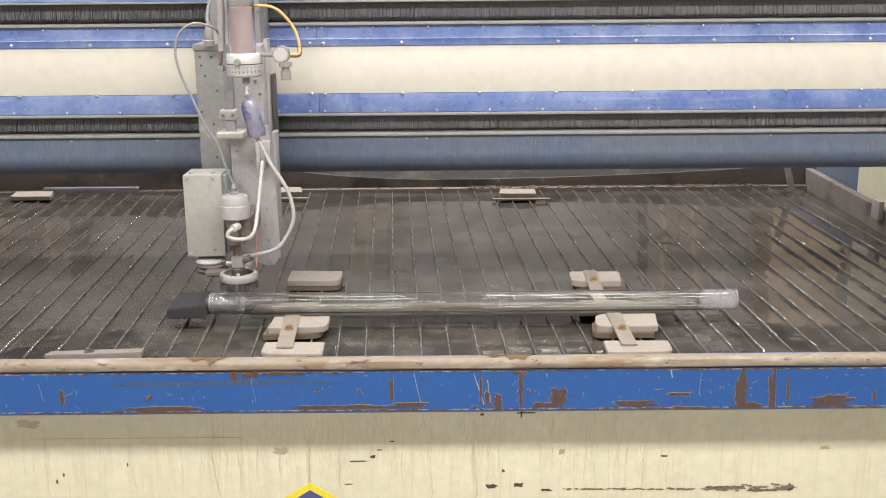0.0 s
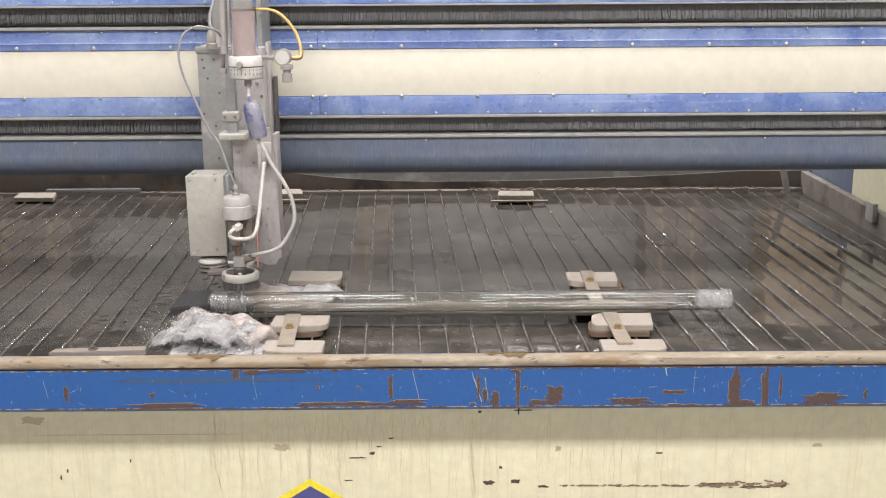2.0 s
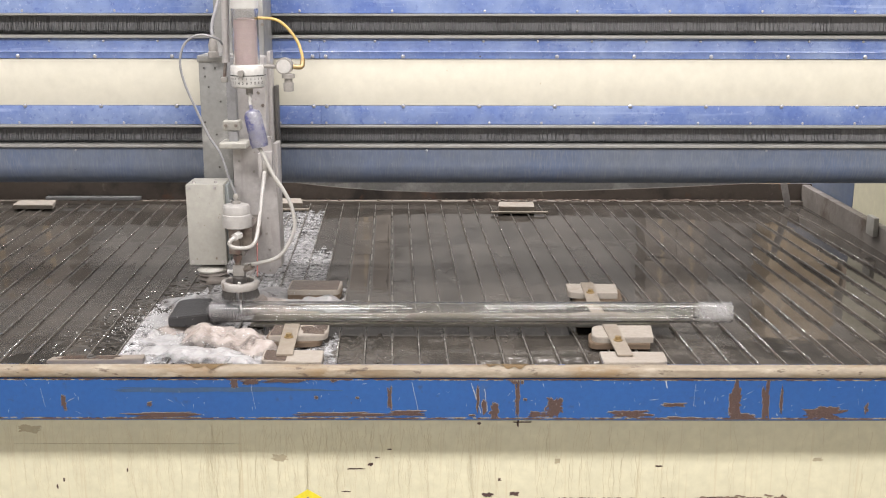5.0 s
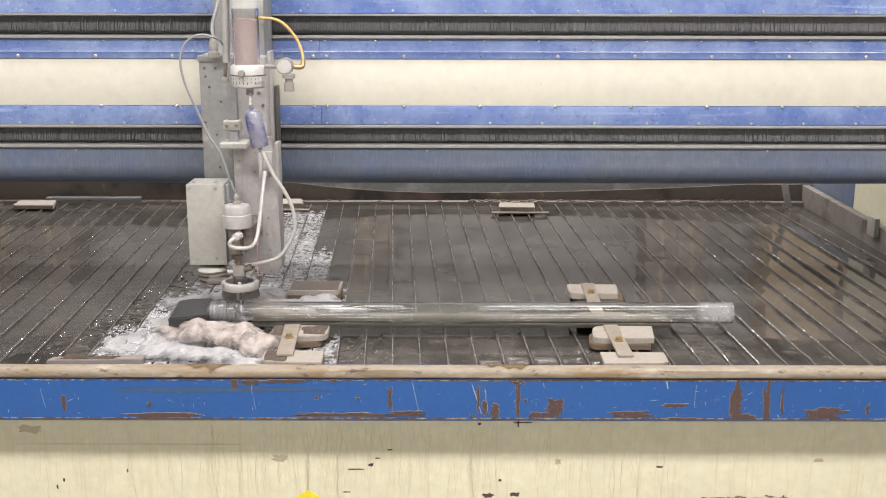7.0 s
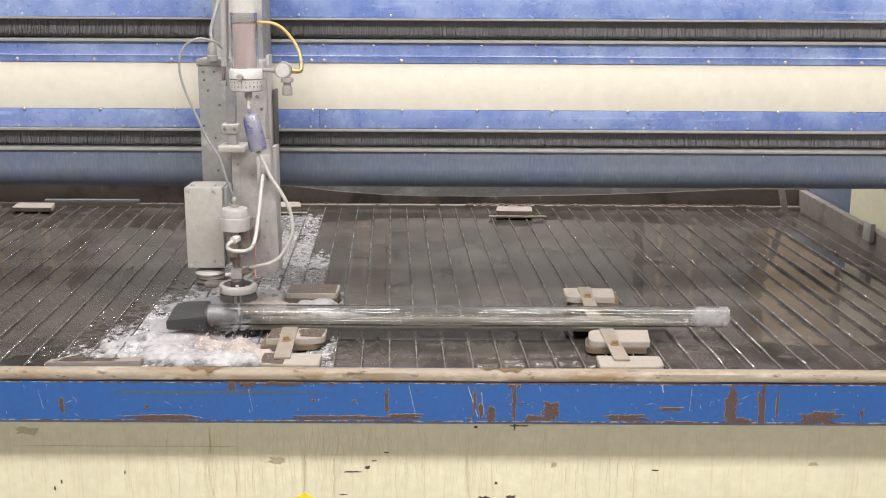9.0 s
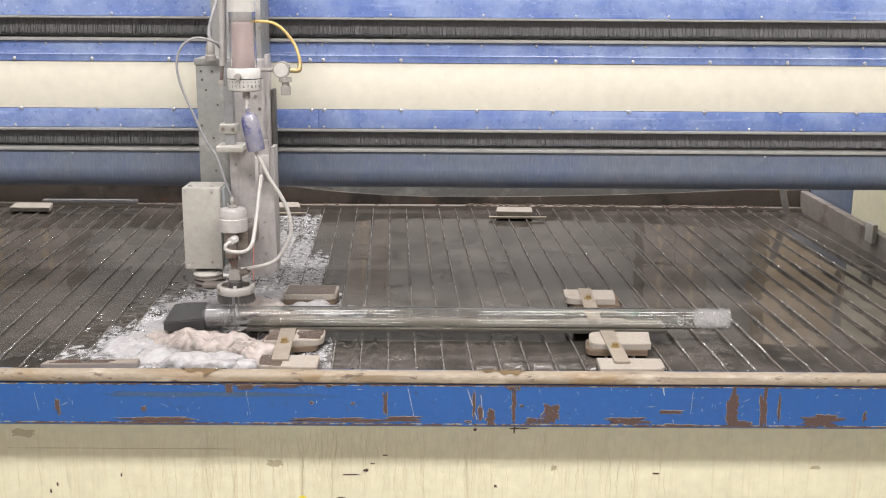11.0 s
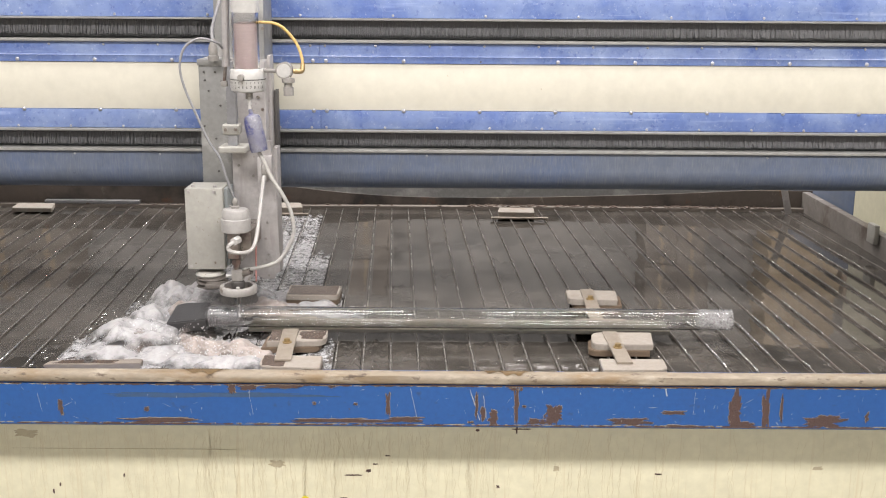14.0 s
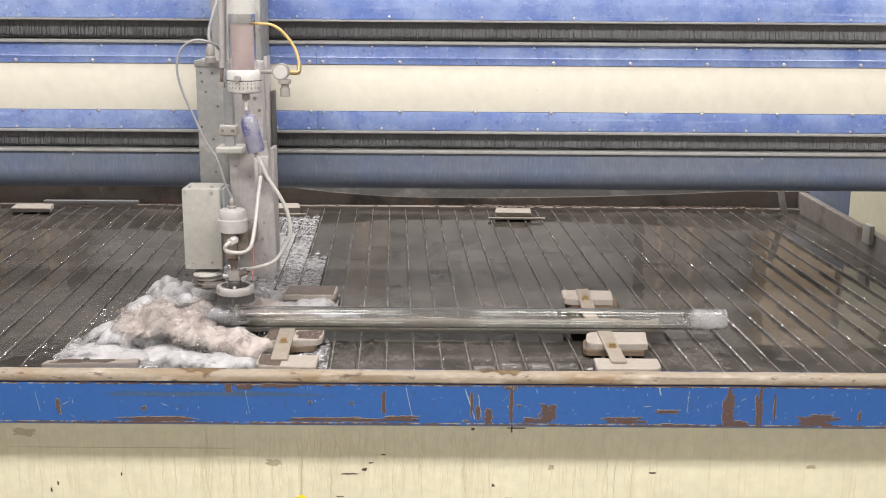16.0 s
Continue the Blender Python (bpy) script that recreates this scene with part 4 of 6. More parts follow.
def strap(a, b, w, za, zb, bolt, label):
    a, b = Vector((*a, za)), Vector((*b, zb))
    d = b - a
    ang = math.degrees(math.atan2(d.y, d.x))
    tilt = -math.degrees(math.asin((zb - za) / d.length))
    c = (a + b) / 2
    ob = thing("clamp_strap", c.x, c.y, c.z, label, "clamp strap", "steel clamp straps")
    m = Matrix.Translation(c) @ Euler((0, radians(tilt), radians(ang))).to_matrix().to_4x4()
    part("plate", box(bmesh.new(), -d.length / 2, d.length / 2, -w / 2, w / 2, 0.0, 0.005, bevel=0.0012, m=m), M_strap, ob)
    q = a.lerp(b, bolt) + Vector((0, 0, 0.005))
    bo = part("washer", rodded(q, q + Vector((0, 0, 0.002)), 0.0105, seg=20), M_bolt, ob)
    part("bolt_head", rodded(q + Vector((0, 0, 0.002)), q + Vector((0, 0, 0.009)), 0.0072, seg=6), M_bolt, ob, "brass-toned hexagon bolt head")
    part("bolt_shank", rodded(q + Vector((0, 0, -0.04)), q, 0.004, seg=10), M_bolt, ob)
    return ob


strap((-0.350, 2.378), (-0.341, 2.180), 0.036, Z1 + 0.0005, T + 0.021, 0.47, "dusty steel strap bolted across two wooden pads")
strap((0.394, 2.376), (0.399, 2.178), 0.034, Z1 + 0.0005, T + 0.021, 0.55, "dusty steel strap bolted across two wooden pads")
strap((0.388, 2.742), (0.382, 2.470), 0.034, Z1 + 0.0005, T + 0.019, 0.33, "dusty steel strap bolted across two wooden pads")

st = thing("edge_strip", -0.755, 2.19, T, "worn wooden strip with a bolt lying on the slats", "wooden strip")
part("strip", slab(pad_outline([(-0.857, 2.172), (-0.650, 2.184), (-0.652, 2.214), (-0.85, 2.198)]), T + 0.001, T + 0.013), M_strap_wood, st)
part("bolt", lathed((-0.765, 2.193, T + 0.013), [(0.011, 0), (0.0105, 0.002), (0.006, 0.0025), (0.006, 0.006), (0.001, 0.0065)], seg=14), M_rubber, st)
for pts, z1, lab in (([(-1.590, 3.865), (-1.438, 3.862), (-1.462, 3.965), (-1.60, 3.965)], T + 0.015, "pale wooden block on the rear slat ends"),
                     ([(0.203, 3.812), (0.337, 3.808), (0.340, 3.900), (0.213, 3.905)], T + 0.022, "pale wooden block on the rear slat ends"),
                     ([(-0.70, 3.86), (-0.515, 3.875), (-0.534, 3.97), (-0.70, 3.97)], T + 0.022, "pale wooden block on the rear slat ends")):
    single("wooden_block", slab(pad_outline(pts, r=0.02, round_at=(0,)), T + 0.001, z1), M_pad, lab, "wooden block", "rear wooden blocks")
for x0, x1, y in ((0.178, 0.386, 3.80), (-0.72, -0.49, 3.845)):
    single("flat_bar", boxed(x0, x1, y - 0.012, y + 0.008, T + 0.001, T + 0.007, bevel=0.001), M_strap, "thin grey steel bar lying across the slats", "steel bar", "rear steel bars")
single("flat_bar", boxed(-1.51, -1.15, 3.988, 4.018, 0.8585, 0.872, bevel=0.003), M_hose_g, "grey steel bar lying on the rear ledge", "steel bar", "rear steel bars")

# ---- tube, its bar and the rubber block ----
TY, TZ, TR = 2.405, 0.9025, 0.0250
bar = thing("support_bar", 0.04, 2.434, T + 0.0185, "dark flat steel bar that carries the tube", "steel bar")
part("bar_body", boxed(-0.452, 0.541, 2.392, 2.476, T + 0.0185, T + 0.0255, bevel=0.0012), M_bar, bar)
part("top_strip", boxed(-0.451, 0.540, 2.393, 2.475, T + 0.0257, T + 0.0272, bevel=0.0006), M_bar_top, bar, "scuffed tan top strip")
for bx in (-0.42, 0.02, 0.515):
    part("set_screw", rodded((bx, 2.465, T + 0.027), (bx, 2.465, T + 0.029), 0.004, seg=10), M_steel, bar)

tube = thing("acrylic_tube", -0.545, TY, TZ, "long clear acrylic tube with ground ends, lying on a bar", "tube")


def threaded(x0, x1):
    n = int((x1 - x0) / 0.004)
    rnd = random.Random(int(x0 * 100))
    out = [(TR + rnd.uniform(-0.00002, 0.00002), x0 + (x1 - x0) * i / n) for i in range(n + 1)]
    return lathed((0, TY, TZ), out + [(TR - 0.003, x1), (TR - 0.003, x0), out[0]], seg=64, axis="x")


def pipe(x0, x1, ro, ri, capped=True):
    return lathed((0, TY, TZ), [(ro, x0), (ro, x1), (ri, x1), (ri, x0), (ro, x0)], seg=160, axis="x")


part("clear_pipe", pipe(-0.467, 0.606, TR, TR - 0.003), M_tube, tube)
part("ground_end", threaded(0.6062, 0.685), M_tube_end, tube, "frosted ground tube end")
part("ground_end", threaded(-0.545, -0.4672), M_tube_end, tube, "frosted ground tube end with a dark plug inside")
plug = thing("rubber_plug", -0.56, TY, TZ, "black rubber foam block pushed into the tube end", "plug")
part("stem", lathed((0, TY, TZ), [(0.001, -0.474), (0.012, -0.478), (0.0195, -0.49), (0.0215, -0.51), (0.0215, -0.552)], seg=32, axis="x"), M_block, plug)
bm = bmesh.new()
a = [bm.verts.new(p) for p in ((-0.547, TY - 0.030, TZ - 0.024), (-0.547, TY + 0.034, TZ - 0.024), (-0.547, TY + 0.034, TZ + 0.022), (-0.547, TY - 0.030, TZ + 0.006))]
b = [bm.verts.new(p) for p in ((-0.600, TY - 0.034, TZ - 0.026), (-0.600, TY + 0.034, TZ - 0.022), (-0.600, TY + 0.036, TZ + 0.020), (-0.600, TY - 0.034, TZ + 0.001))]
c = [bm.verts.new(p) for p in ((-0.642, TY - 0.030, TZ - 0.027), (-0.634, TY + 0.036, TZ - 0.024), (-0.630, TY + 0.038, TZ + 0.013), (-0.642, TY - 0.030, TZ - 0.005))]
bm.faces.new(a)
bm.faces.new(c[::-1])
for p, q in ((a, b), (b, c)):
    for i in range(4):
        bm.faces.new((p[i], p[(i + 1) % 4], q[(i + 1) % 4], q[i]))
bmesh.ops.recalc_face_normals(bm, faces=bm.faces[:])
bmesh.ops.bevel(bm, geom=bm.edges[:], offset=0.0025, segments=2, affect="EDGES")
part("block", bm, M_block, plug, "cut black foam block")

# ---- cutting head on its vertical slide ----
HX, HY = -0.4745, TY
head = thing("cutting_head", -0.49, 2.62, 0.955, "grey waterjet cutting head with hoses, valve and abrasive hopper", "cutting head")
slide = part("slide_plate", boxed(-0.560, -0.438, 2.66, 2.79, 1.20, 1.95, bevel=0.003), M_galv, head, "dark dusty slide plate")
lh = part("left_housing", boxed(-0.585, -0.512, 2.58, 2.70, 0.995, 1.487, bevel=0.003), M_galv, head, "dusty grey housing with screws")
part("housing_cap", boxed(-0.587, -0.510, 2.576, 2.70, 1.475, 1.490, bevel=0.002), M_galv, lh)
part("recess_plate", boxed(-0.512, -0.455, 2.61, 2.70, 0.98, 1.49, bevel=0.001), M_galv_lite, head, "pale recessed plate")
part("right_housing", boxed(-0.462, -0.428, 2.59, 2.70, 0.985, 1.486, bevel=0.003), M_galv_lite, head, "pale right housing")
part("rail", boxed(-0.4277, -0.420, 2.63, 2.68, 1.0, 1.497, bevel=0.001), M_galv_lite, head, "pale vertical rail")
part("slot_strip", boxed(-0.4185, -0.411, 2.66, 2.70, 1.17, 1.41, bevel=0.001), M_rubber, head, "black slot strip")
bm = bmesh.new()
pts = [(-0.505, 0.985), (-0.435, 0.957), (-0.413, 0.957), (-0.397, 0.985), (-0.400, 1.14), (-0.412, 1.30), (-0.505, 1.285)]
f = [bm.verts.new((x, 2.545, z)) for x, z in pts]
k = [bm.verts.new((x, 2.565, z)) for x, z in pts]
bm.faces.new(f)
bm.faces.new(k[::-1])
for i in range(len(pts)):
    bm.faces.new((f[i], f[(i + 1) % len(pts)], k[(i + 1) % len(pts)], k[i]))
bmesh.ops.recalc_face_normals(bm, faces=bm.faces[:])
bmesh.ops.bevel(bm, geom=bm.edges[:], offset=0.0012, segments=2, affect="EDGES")
mp = part("mount_plate", bm, M_galv_lite, head, "pale aluminium mounting plate with spatter")
part("edge_flange", boxed(-0.410, -0.400, 2.565, 2.62, 0.97, 1.28, bevel=0.001), M_galv_lite, head)
for x, z in ((-0.424, 0.967), (-0.455, 1.215), (-0.425, 1.10), (-0.424, 1.02), (-0.43, 1.06), (-0.49, 1.24), (-0.455, 1.06), (-0.412, 1.21)):
    part("cap_screw", rodded((x, 2.546, z), (x, 2.542, z), 0.0032, seg=12), M_grey_pl, mp)
for x, z in ((-0.572, 1.46), (-0.545, 1.46), (-0.57, 1.44), (-0.562, 1.415), (-0.53, 1.438), (-0.548, 1.30), (-0.545, 1.22), (-0.575, 1.33), (-0.535, 1.38)):
    part("cap_screw", rodded((x, 2.5805, z), (x, 2.577, z), 0.0025, seg=10), M_rubber, lh)
for x, z in ((-0.44, 1.56), (-0.436, 1.44), (-0.435, 1.37), (-0.445, 1.40)):
    part("cap_screw", rodded((x, 2.662, z) if z > 1.5 else (x, 2.592, z), (x, 2.655, z) if z > 1.5 else (x, 2.586, z), 0.004, seg=10), M_steel, head)

# control box
cb = part("junction_box", boxed(-0.602, -0.514, 2.462, 2.545, 1.003, 1.1985, bevel=0.0025), M_box, head, "pale grey enamelled junction box")
part("box_lid", boxed(-0.6025, -0.5135, 2.456, 2.4615, 1.0035, 1.198, bevel=0.0018), M_box, cb)
part("box_side", boxed(-0.5138, -0.506, 2.475, 2.545, 1.008, 1.195, bevel=0.0015), M_box_side, cb, "bluish side rail")
for x, z in ((-0.594, 1.191), (-0.533, 1.191), (-0.594, 1.011), (-0.522, 1.011)):
    part("lid_screw", rodded((x, 2.457, z), (x, 2.4535, z), 0.004, seg=10), M_galv_lite, cb)
for x in (-0.586, -0.535):
    part("top_bolt", rodded((x, 2.475, 1.198), (x, 2.475, 1.2035), 0.0048, seg=6), M_galv_lite, cb)
for z in (1.15, 1.076, 1.045):
    part("side_screw", rodded((-0.507, 2.50, z), (-0.503, 2.50, z), 0.0042, seg=10), M_galv_lite, cb)
# bellows under the box
bl = part("bellows_top", lathed((-0.553, 2.475, 0.985), [(0.002, 0.0105), (0.030, 0.010), (0.036, 0.004), (0.034, 0.0)], seg=28), M_box, head, "pale cap over muddy bellows")
part("bellows", lathed((-0.550, 2.475, 0.955), [(0.026, 0.0), (0.037, 0.004), (0.030, 0.009), (0.038, 0.014), (0.030, 0.019), (0.037, 0.024), (0.030, 0.030)], seg=28), M_dirty_rubber, head, "muddy rubber bellows")

# abrasive hopper
hp = part("hopper_pipe", lathed((-0.441, 2.425, 0), [(0.0300, 1.478), (0.0300, 1.66), (0.0270, 1.66), (0.0270, 1.478), (0.0300, 1.478)], seg=40), M_hopper, head, "clear plastic hopper pipe")
part("abrasive", lathed((-0.441, 2.425, 0), [(0.0262, 1.480), (0.0262, 1.578), (0.014, 1.582), (0.001, 1.583)], seg=32), M_garnet, hp, "pinkish garnet abrasive")
part("hopper_collar", lathed((-0.441, 2.425, 0), [(0.0310, 1.603), (0.0310, 1.66)], seg=40), M_white_pl, hp, "white collar")
mt = part("metering_body", lathed((-0.439, 2.425, 0), [(0.033, 1.428), (0.0375, 1.431), (0.0392, 1.437), (0.0392, 1.4555), (0.0385, 1.456), (0.0385, 1.457), (0.0396, 1.4575), (0.0396, 1.475), (0.037, 1.479), (0.030, 1.480)], seg=48), M_white_pl, head, "white metering collar with a scale")
part("seam_line", lathed((-0.439, 2.425, 0), [(0.0398, 1.4556), (0.0398, 1.4570)], seg=48), M_ink, mt)
part("knob", rodded((-0.4465, 2.388, 1.463), (-0.4465, 2.374, 1.463), 0.0075, 0.0068, seg=14), M_grey_pl, mt, "grey clamping knob")
part("knob_stem", rodded((-0.4465, 2.380, 1.463), (-0.4465, 2.380, 1.452), 0.004, seg=10), M_grey_pl, mt)
for i in range(10):
    ang = radians(-60 + 13.2 * i)
    cv = bpy.data.curves.new("digit", "FONT")
    cv.body, cv.size, cv.align_x = str(i + 1), 0.0085, "CENTER"
    tmp = new("digit_curve", cv)
    dep = bpy.context.evaluated_depsgraph_get()
    me = bpy.data.meshes.new_from_object(tmp.evaluated_get(dep))
    bpy.data.objects.remove(tmp)
    me.materials.append(M_ink)
    ob = new("scale_digit", me)
    ob.parent = mt
    wm = Matrix.Translation((-0.439 + 0.0397 * math.sin(ang), 2.425 - 0.0397 * math.cos(ang), 1.4375)) @ Matrix.Rotation(ang, 4, "Z") @ Matrix.Rotation(radians(90), 4, "X")
    ob.matrix_local = Matrix.Translation(-head.location - mt.location) @ wm
    t = part("tick", boxed(-0.0004, 0.0004, -0.0002, 0.0004, 0.0, 0.0045, bevel=0, m=Matrix.Translation((-0.439 + 0.0396 * math.sin(ang), 2.425 - 0.0396 * math.cos(ang), 1.4475)) @ Matrix.Rotation(ang, 4, "Z")), M_ink, mt)
part("outlet", rodded((-0.437, 2.425, 1.428), (-0.437, 2.425, 1.412), 0.0085, seg=16), M_grey_pl, head)
# spring cylinder on its left
part("lift_cylinder", rodded((-0.492, 2.45, 1.482), (-0.486, 2.45, 1.70), 0.0085, seg=18), M_galv_lite, head, "pale thin air cylinder")
part("lift_rod", rodded((-0.498, 2.45, 1.44), (-0.4935, 2.45, 1.482), 0.004, seg=10), M_steel, head)
part("rod_end", boxed(-0.505, -0.490, 2.445, 2.458, 1.437, 1.450, bevel=0.002), M_grey_pl, head)
part("guide_post", boxed(-0.504, -0.482, 2.497, 2.52, 1.29, 1.49, bevel=0.002), M_hose_g, head, "grey square guide post")
gb = part("guide_block", boxed(-0.516, -0.474, 2.492, 2.525, 1.320, 1.345, bevel=0.005, seg=3), M_box, head, "pale guide block with two screws")
for x in (-0.507, -0.484):
    part("cap_screw", rodded((x, 2.493, 1.333), (x, 2.488, 1.333), 0.004, seg=10), M_steel, gb)
part("foot_plate", boxed(-0.523, -0.459, 2.475, 2.548, 1.279, 1.2945, bevel=0.004, seg=3), M_box, head, "pale foot plate")
part("cable_gland", lathed((-0.543, 2.56, 1.487), [(0.013, 0), (0.013, 0.012), (0.0105, 0.014), (0.0115, 0.03), (0.008, 0.04), (0.006, 0.052)], seg=20), M_grey_pl, head, "grey ribbed cable gland")
part("supply_cable", hose([(-0.543, 2.56, 1.53), (-0.546, 2.57, 1.56), (-0.536, 2.58, 1.60), (-0.52, 2.60, 1.66)], 0.0042), M_hose_g, head)
# gauge and regulator
part("air_pipe", rodded((-0.402, 2.42, 1.476), (-0.37, 2.40, 1.476), 0.0045, seg=12), M_grey_pl, head)
ga = part("pressure_gauge", rodded((-0.352, 2.415, 1.4775), (-0.352, 2.390, 1.4775), 0.0185, seg=32), M_grey_pl, head, "small round pressure gauge")
part("gauge_face", rodded((-0.352, 2.391, 1.4775), (-0.352, 2.3885, 1.4775), 0.0152, seg=32), M_white_pl, ga, "milky gauge glass")
part("regulator", lathed((-0.344, 2.40, 0), [(0.006, 1.421), (0.0115, 1.422), (0.0115, 1.4405), (0.009, 1.441), (0.009, 1.450), (0.0145, 1.451), (0.0145, 1.46), (0.009, 1.461)], seg=20), M_grey_pl, head, "grey pressure regulator")
part("elbow", hose([(-0.332, 2.40, 1.476), (-0.318, 2.40, 1.4755), (-0.3125, 2.403, 1.479), (-0.312, 2.41, 1.492)], 0.0055), M_bolt, head, "brass hose elbow")
part("yellow_hose", hose([(-0.312, 2.41, 1.490), (-0.314, 2.412, 1.505), (-0.325, 2.42, 1.533), (-0.349, 2.42, 1.564), (-0.373, 2.42, 1.579), (-0.406, 2.42, 1.582), (-0.43, 2.46, 1.578)], 0.0034), M_hose_y, head, "yellow air hose")
# hoses
part("signal_hose", hose([(-0.497, 2.44, 1.523), (-0.503, 2.42, 1.536), (-0.539, 2.40, 1.546), (-0.572, 2.40, 1.527), (-0.585, 2.40, 1.487), (-0.577, 2.40, 1.438), (-0.552, 2.40, 1.375), (-0.528, 2.40, 1.318), (-0.505, 2.40, 1.28), (-0.487, 2.40, 1.222), (-0.475, 2.405, 1.186)], 0.0028), M_hose_g, head, "thin grey air hose")
part("abrasive_hose", hose([(-0.432, 2.40, 1.312), (-0.409, 2.385, 1.289), (-0.384, 2.38, 1.237), (-0.360, 2.38, 1.198), (-0.343, 2.38, 1.159), (-0.338, 2.38, 1.113), (-0.353, 2.38, 1.074), (-0.380, 2.38, 1.041), (-0.43, 2.39, 1.024), (-0.458, 2.40, 1.018)], 0.0045), M_hose_w, head, "milky abrasive hose")
part("water_hose", hose([(-0.471, 2.375, 1.092), (-0.482, 2.358, 1.086), (-0.484, 2.352, 1.078), (-0.472, 2.35, 1.0715), (-0.446, 2.355, 1.070), (-0.432, 2.36, 1.076), (-0.424, 2.372, 1.094), (-0.421, 2.41, 1.14), (-0.422, 2.47, 1.195), (-0.424, 2.525, 1.235)], 0.0047, ribs=0.07, n=16), M_hose_w, head, "ribbed white hose")
part("hose_nut", rodded((-0.466, 2.385, 1.094), (-0.474, 2.366, 1.092), 0.0095, seg=6), M_white_pl, head)
part("red_wire", hose([(-0.447, 2.50, 1.10), (-0.440, 2.46, 1.06), (-0.438, 2.44, 1.01), (-0.435, 2.42, 0.985)], 0.0016), M_hose_r, head, "thin red wire")
part("sensor_bracket", boxed(-0.437, -0.428, 2.50, 2.545, 1.185, 1.265, bevel=0.001), M_galv_lite, head)
part("sensor_bracket", boxed(-0.428, -0.408, 2.53, 2.545, 1.215, 1.265, bevel=0.001), M_galv_lite, head)
part("sensor", lathed((-0.424, 2.51, 1.205), [(0.005, 0), (0.008, 0.004), (0.006, 0.012), (0.009, 0.02), (0.009, 0.035), (0.004, 0.045)], seg=16), M_grey_pl, head)
# blue-tinted filter flask under the hopper
fl_m = pose(-0.419, 2.39, 1.335, 0, -11, 0)
bm = lathed((0, 0, 0), [(0.004, 0.058), (0.005, 0.048), (0.0155, 0.043), (0.0198, 0.034), (0.0202, -0.030), (0.0188, -0.038), (0.006, -0.040)], seg=28)
bmesh.ops.transform(bm, matrix=fl_m, verts=bm.verts[:])
M_flask = surface("blue_tinted_flask", (0.27, 0.27, 0.30), (0.15, 0.15, 0.23), 0.3, big=30, fine=90, amount=0.9, spots=[((0.045, 0.05, 0.17), 26.0, 0.50, 0.60), ((0.45, 0.45, 0.47), 45.0, 0.56, 0.68)])
part("flask", bm, M_flask, head, "cloudy blue-tinted flask")
part("flask_hose", hose([(-0.436, 2.42, 1.414), (-0.434, 2.41, 1.40), (-0.431, 2.392, 1.386)], 0.0045), M_hose_w, head)
# valve actuator and nozzle
ac = part("actuator", lathed((HX, HY, 0), [(0.028, 1.107), (0.0335, 1.110), (0.0340, 1.135), (0.0335, 1.1385), (0.0315, 1.140), (0.0312, 1.155), (0.0285, 1.1605), (0.012, 1.163)], seg=40), M_actuator, head, "off-white round valve actuator")
part("actuator_nipple", lathed((HX, HY, 0), [(0.010, 1.162), (0.010, 1.168), (0.0055, 1.169), (0.0055, 1.175), (0.007, 1.176), (0.007, 1.181), (0.004, 1.187)], seg=18), M_grey_pl, ac)
part("valve_body", boxed(HX - 0.019, HX + 0.008, HY - 0.016, HY + 0.016, 1.045, 1.107, bevel=0.004), M_steel, head, "stained steel valve body")
part("bracket_plate", boxed(HX + 0.008, HX + 0.034, HY + 0.0, HY + 0.14, 1.06, 1.108, bevel=0.002), M_steel, head)
part("back_bracket", boxed(HX - 0.012, HX + 0.012, HY + 0.01, HY + 0.14, 1.035, 1.085, bevel=0.002), M_grey_pl, head)
part("high_pressure_pipe", rodded((HX - 0.002, HY, 1.01), (HX - 0.002, HY, 1.05), 0.0075, seg=16), M_steel, head)
part("nozzle_nut", rodded((HX - 0.002, HY, 1.03), (HX - 0.002, HY, 1.042), 0.011, seg=6), M_steel, head)
part("mixing_body", boxed(HX - 0.013, HX + 0.014, HY - 0.014, HY + 0.014, 0.992, 1.018, bevel=0.003), M_grey_pl, head, "grey mixing chamber")
part("abrasive_port", rodded((HX + 0.01, HY - 0.005, 1.008), (HX + 0.034, HY - 0.012, 1.017), 0.0085, seg=14), M_steel, head)
part("side_screw", rodded((HX - 0.014, HY - 0.006, 1.003), (HX - 0.026, HY - 0.010, 1.004), 0.004, seg=8), M_white_pl, head)
part("nozzle", lathed((HX, HY, 0), [(0.0155, 0.967), (0.0165, 0.970), (0.0165, 0.988), (0.011, 0.993)], seg=20), M_rubber, head, "dark nozzle holder")
part("focusing_tube", rodded((HX, HY, 0.934), (HX, HY, 0.97), 0.0038, seg=14), M_steel, head)
M_ring = surface("dirty_ring_plastic", (0.42, 0.405, 0.385), (0.30, 0.28, 0.26), 0.45, big=30, fine=150, spots=[((0.14, 0.11, 0.09), 50.0, 0.6, 0.7)])
rg = part("splash_ring", lathed((HX, HY, 0), [(0.0325, 0.963), (0.0420, 0.961), (0.0435, 0.964), (0.0435, 0.976), (0.0415, 0.979), (0.0335, 0.979), (0.0325, 0.963)], seg=48), M_ring, head, "dirty white splash ring")
part("ring_arm", boxed(-0.555, HX - 0.036, HY + 0.005, HY + 0.040, 0.968, 0.978, bevel=0.003), M_dirty_rubber, rg)
part("ring_arm", boxed(HX - 0.008, HX + 0.012, HY + 0.035, HY + 0.15, 0.966, 0.977, bevel=0.003), M_ring, rg)
for sx in (-1, 1):
    part("spoke", boxed(min(HX + sx * 0.014, HX + sx * 0.034), max(HX + sx * 0.014, HX + sx * 0.034), HY - 0.006, HY + 0.006, 0.967, 0.974, bevel=0.002), M_steel, rg)
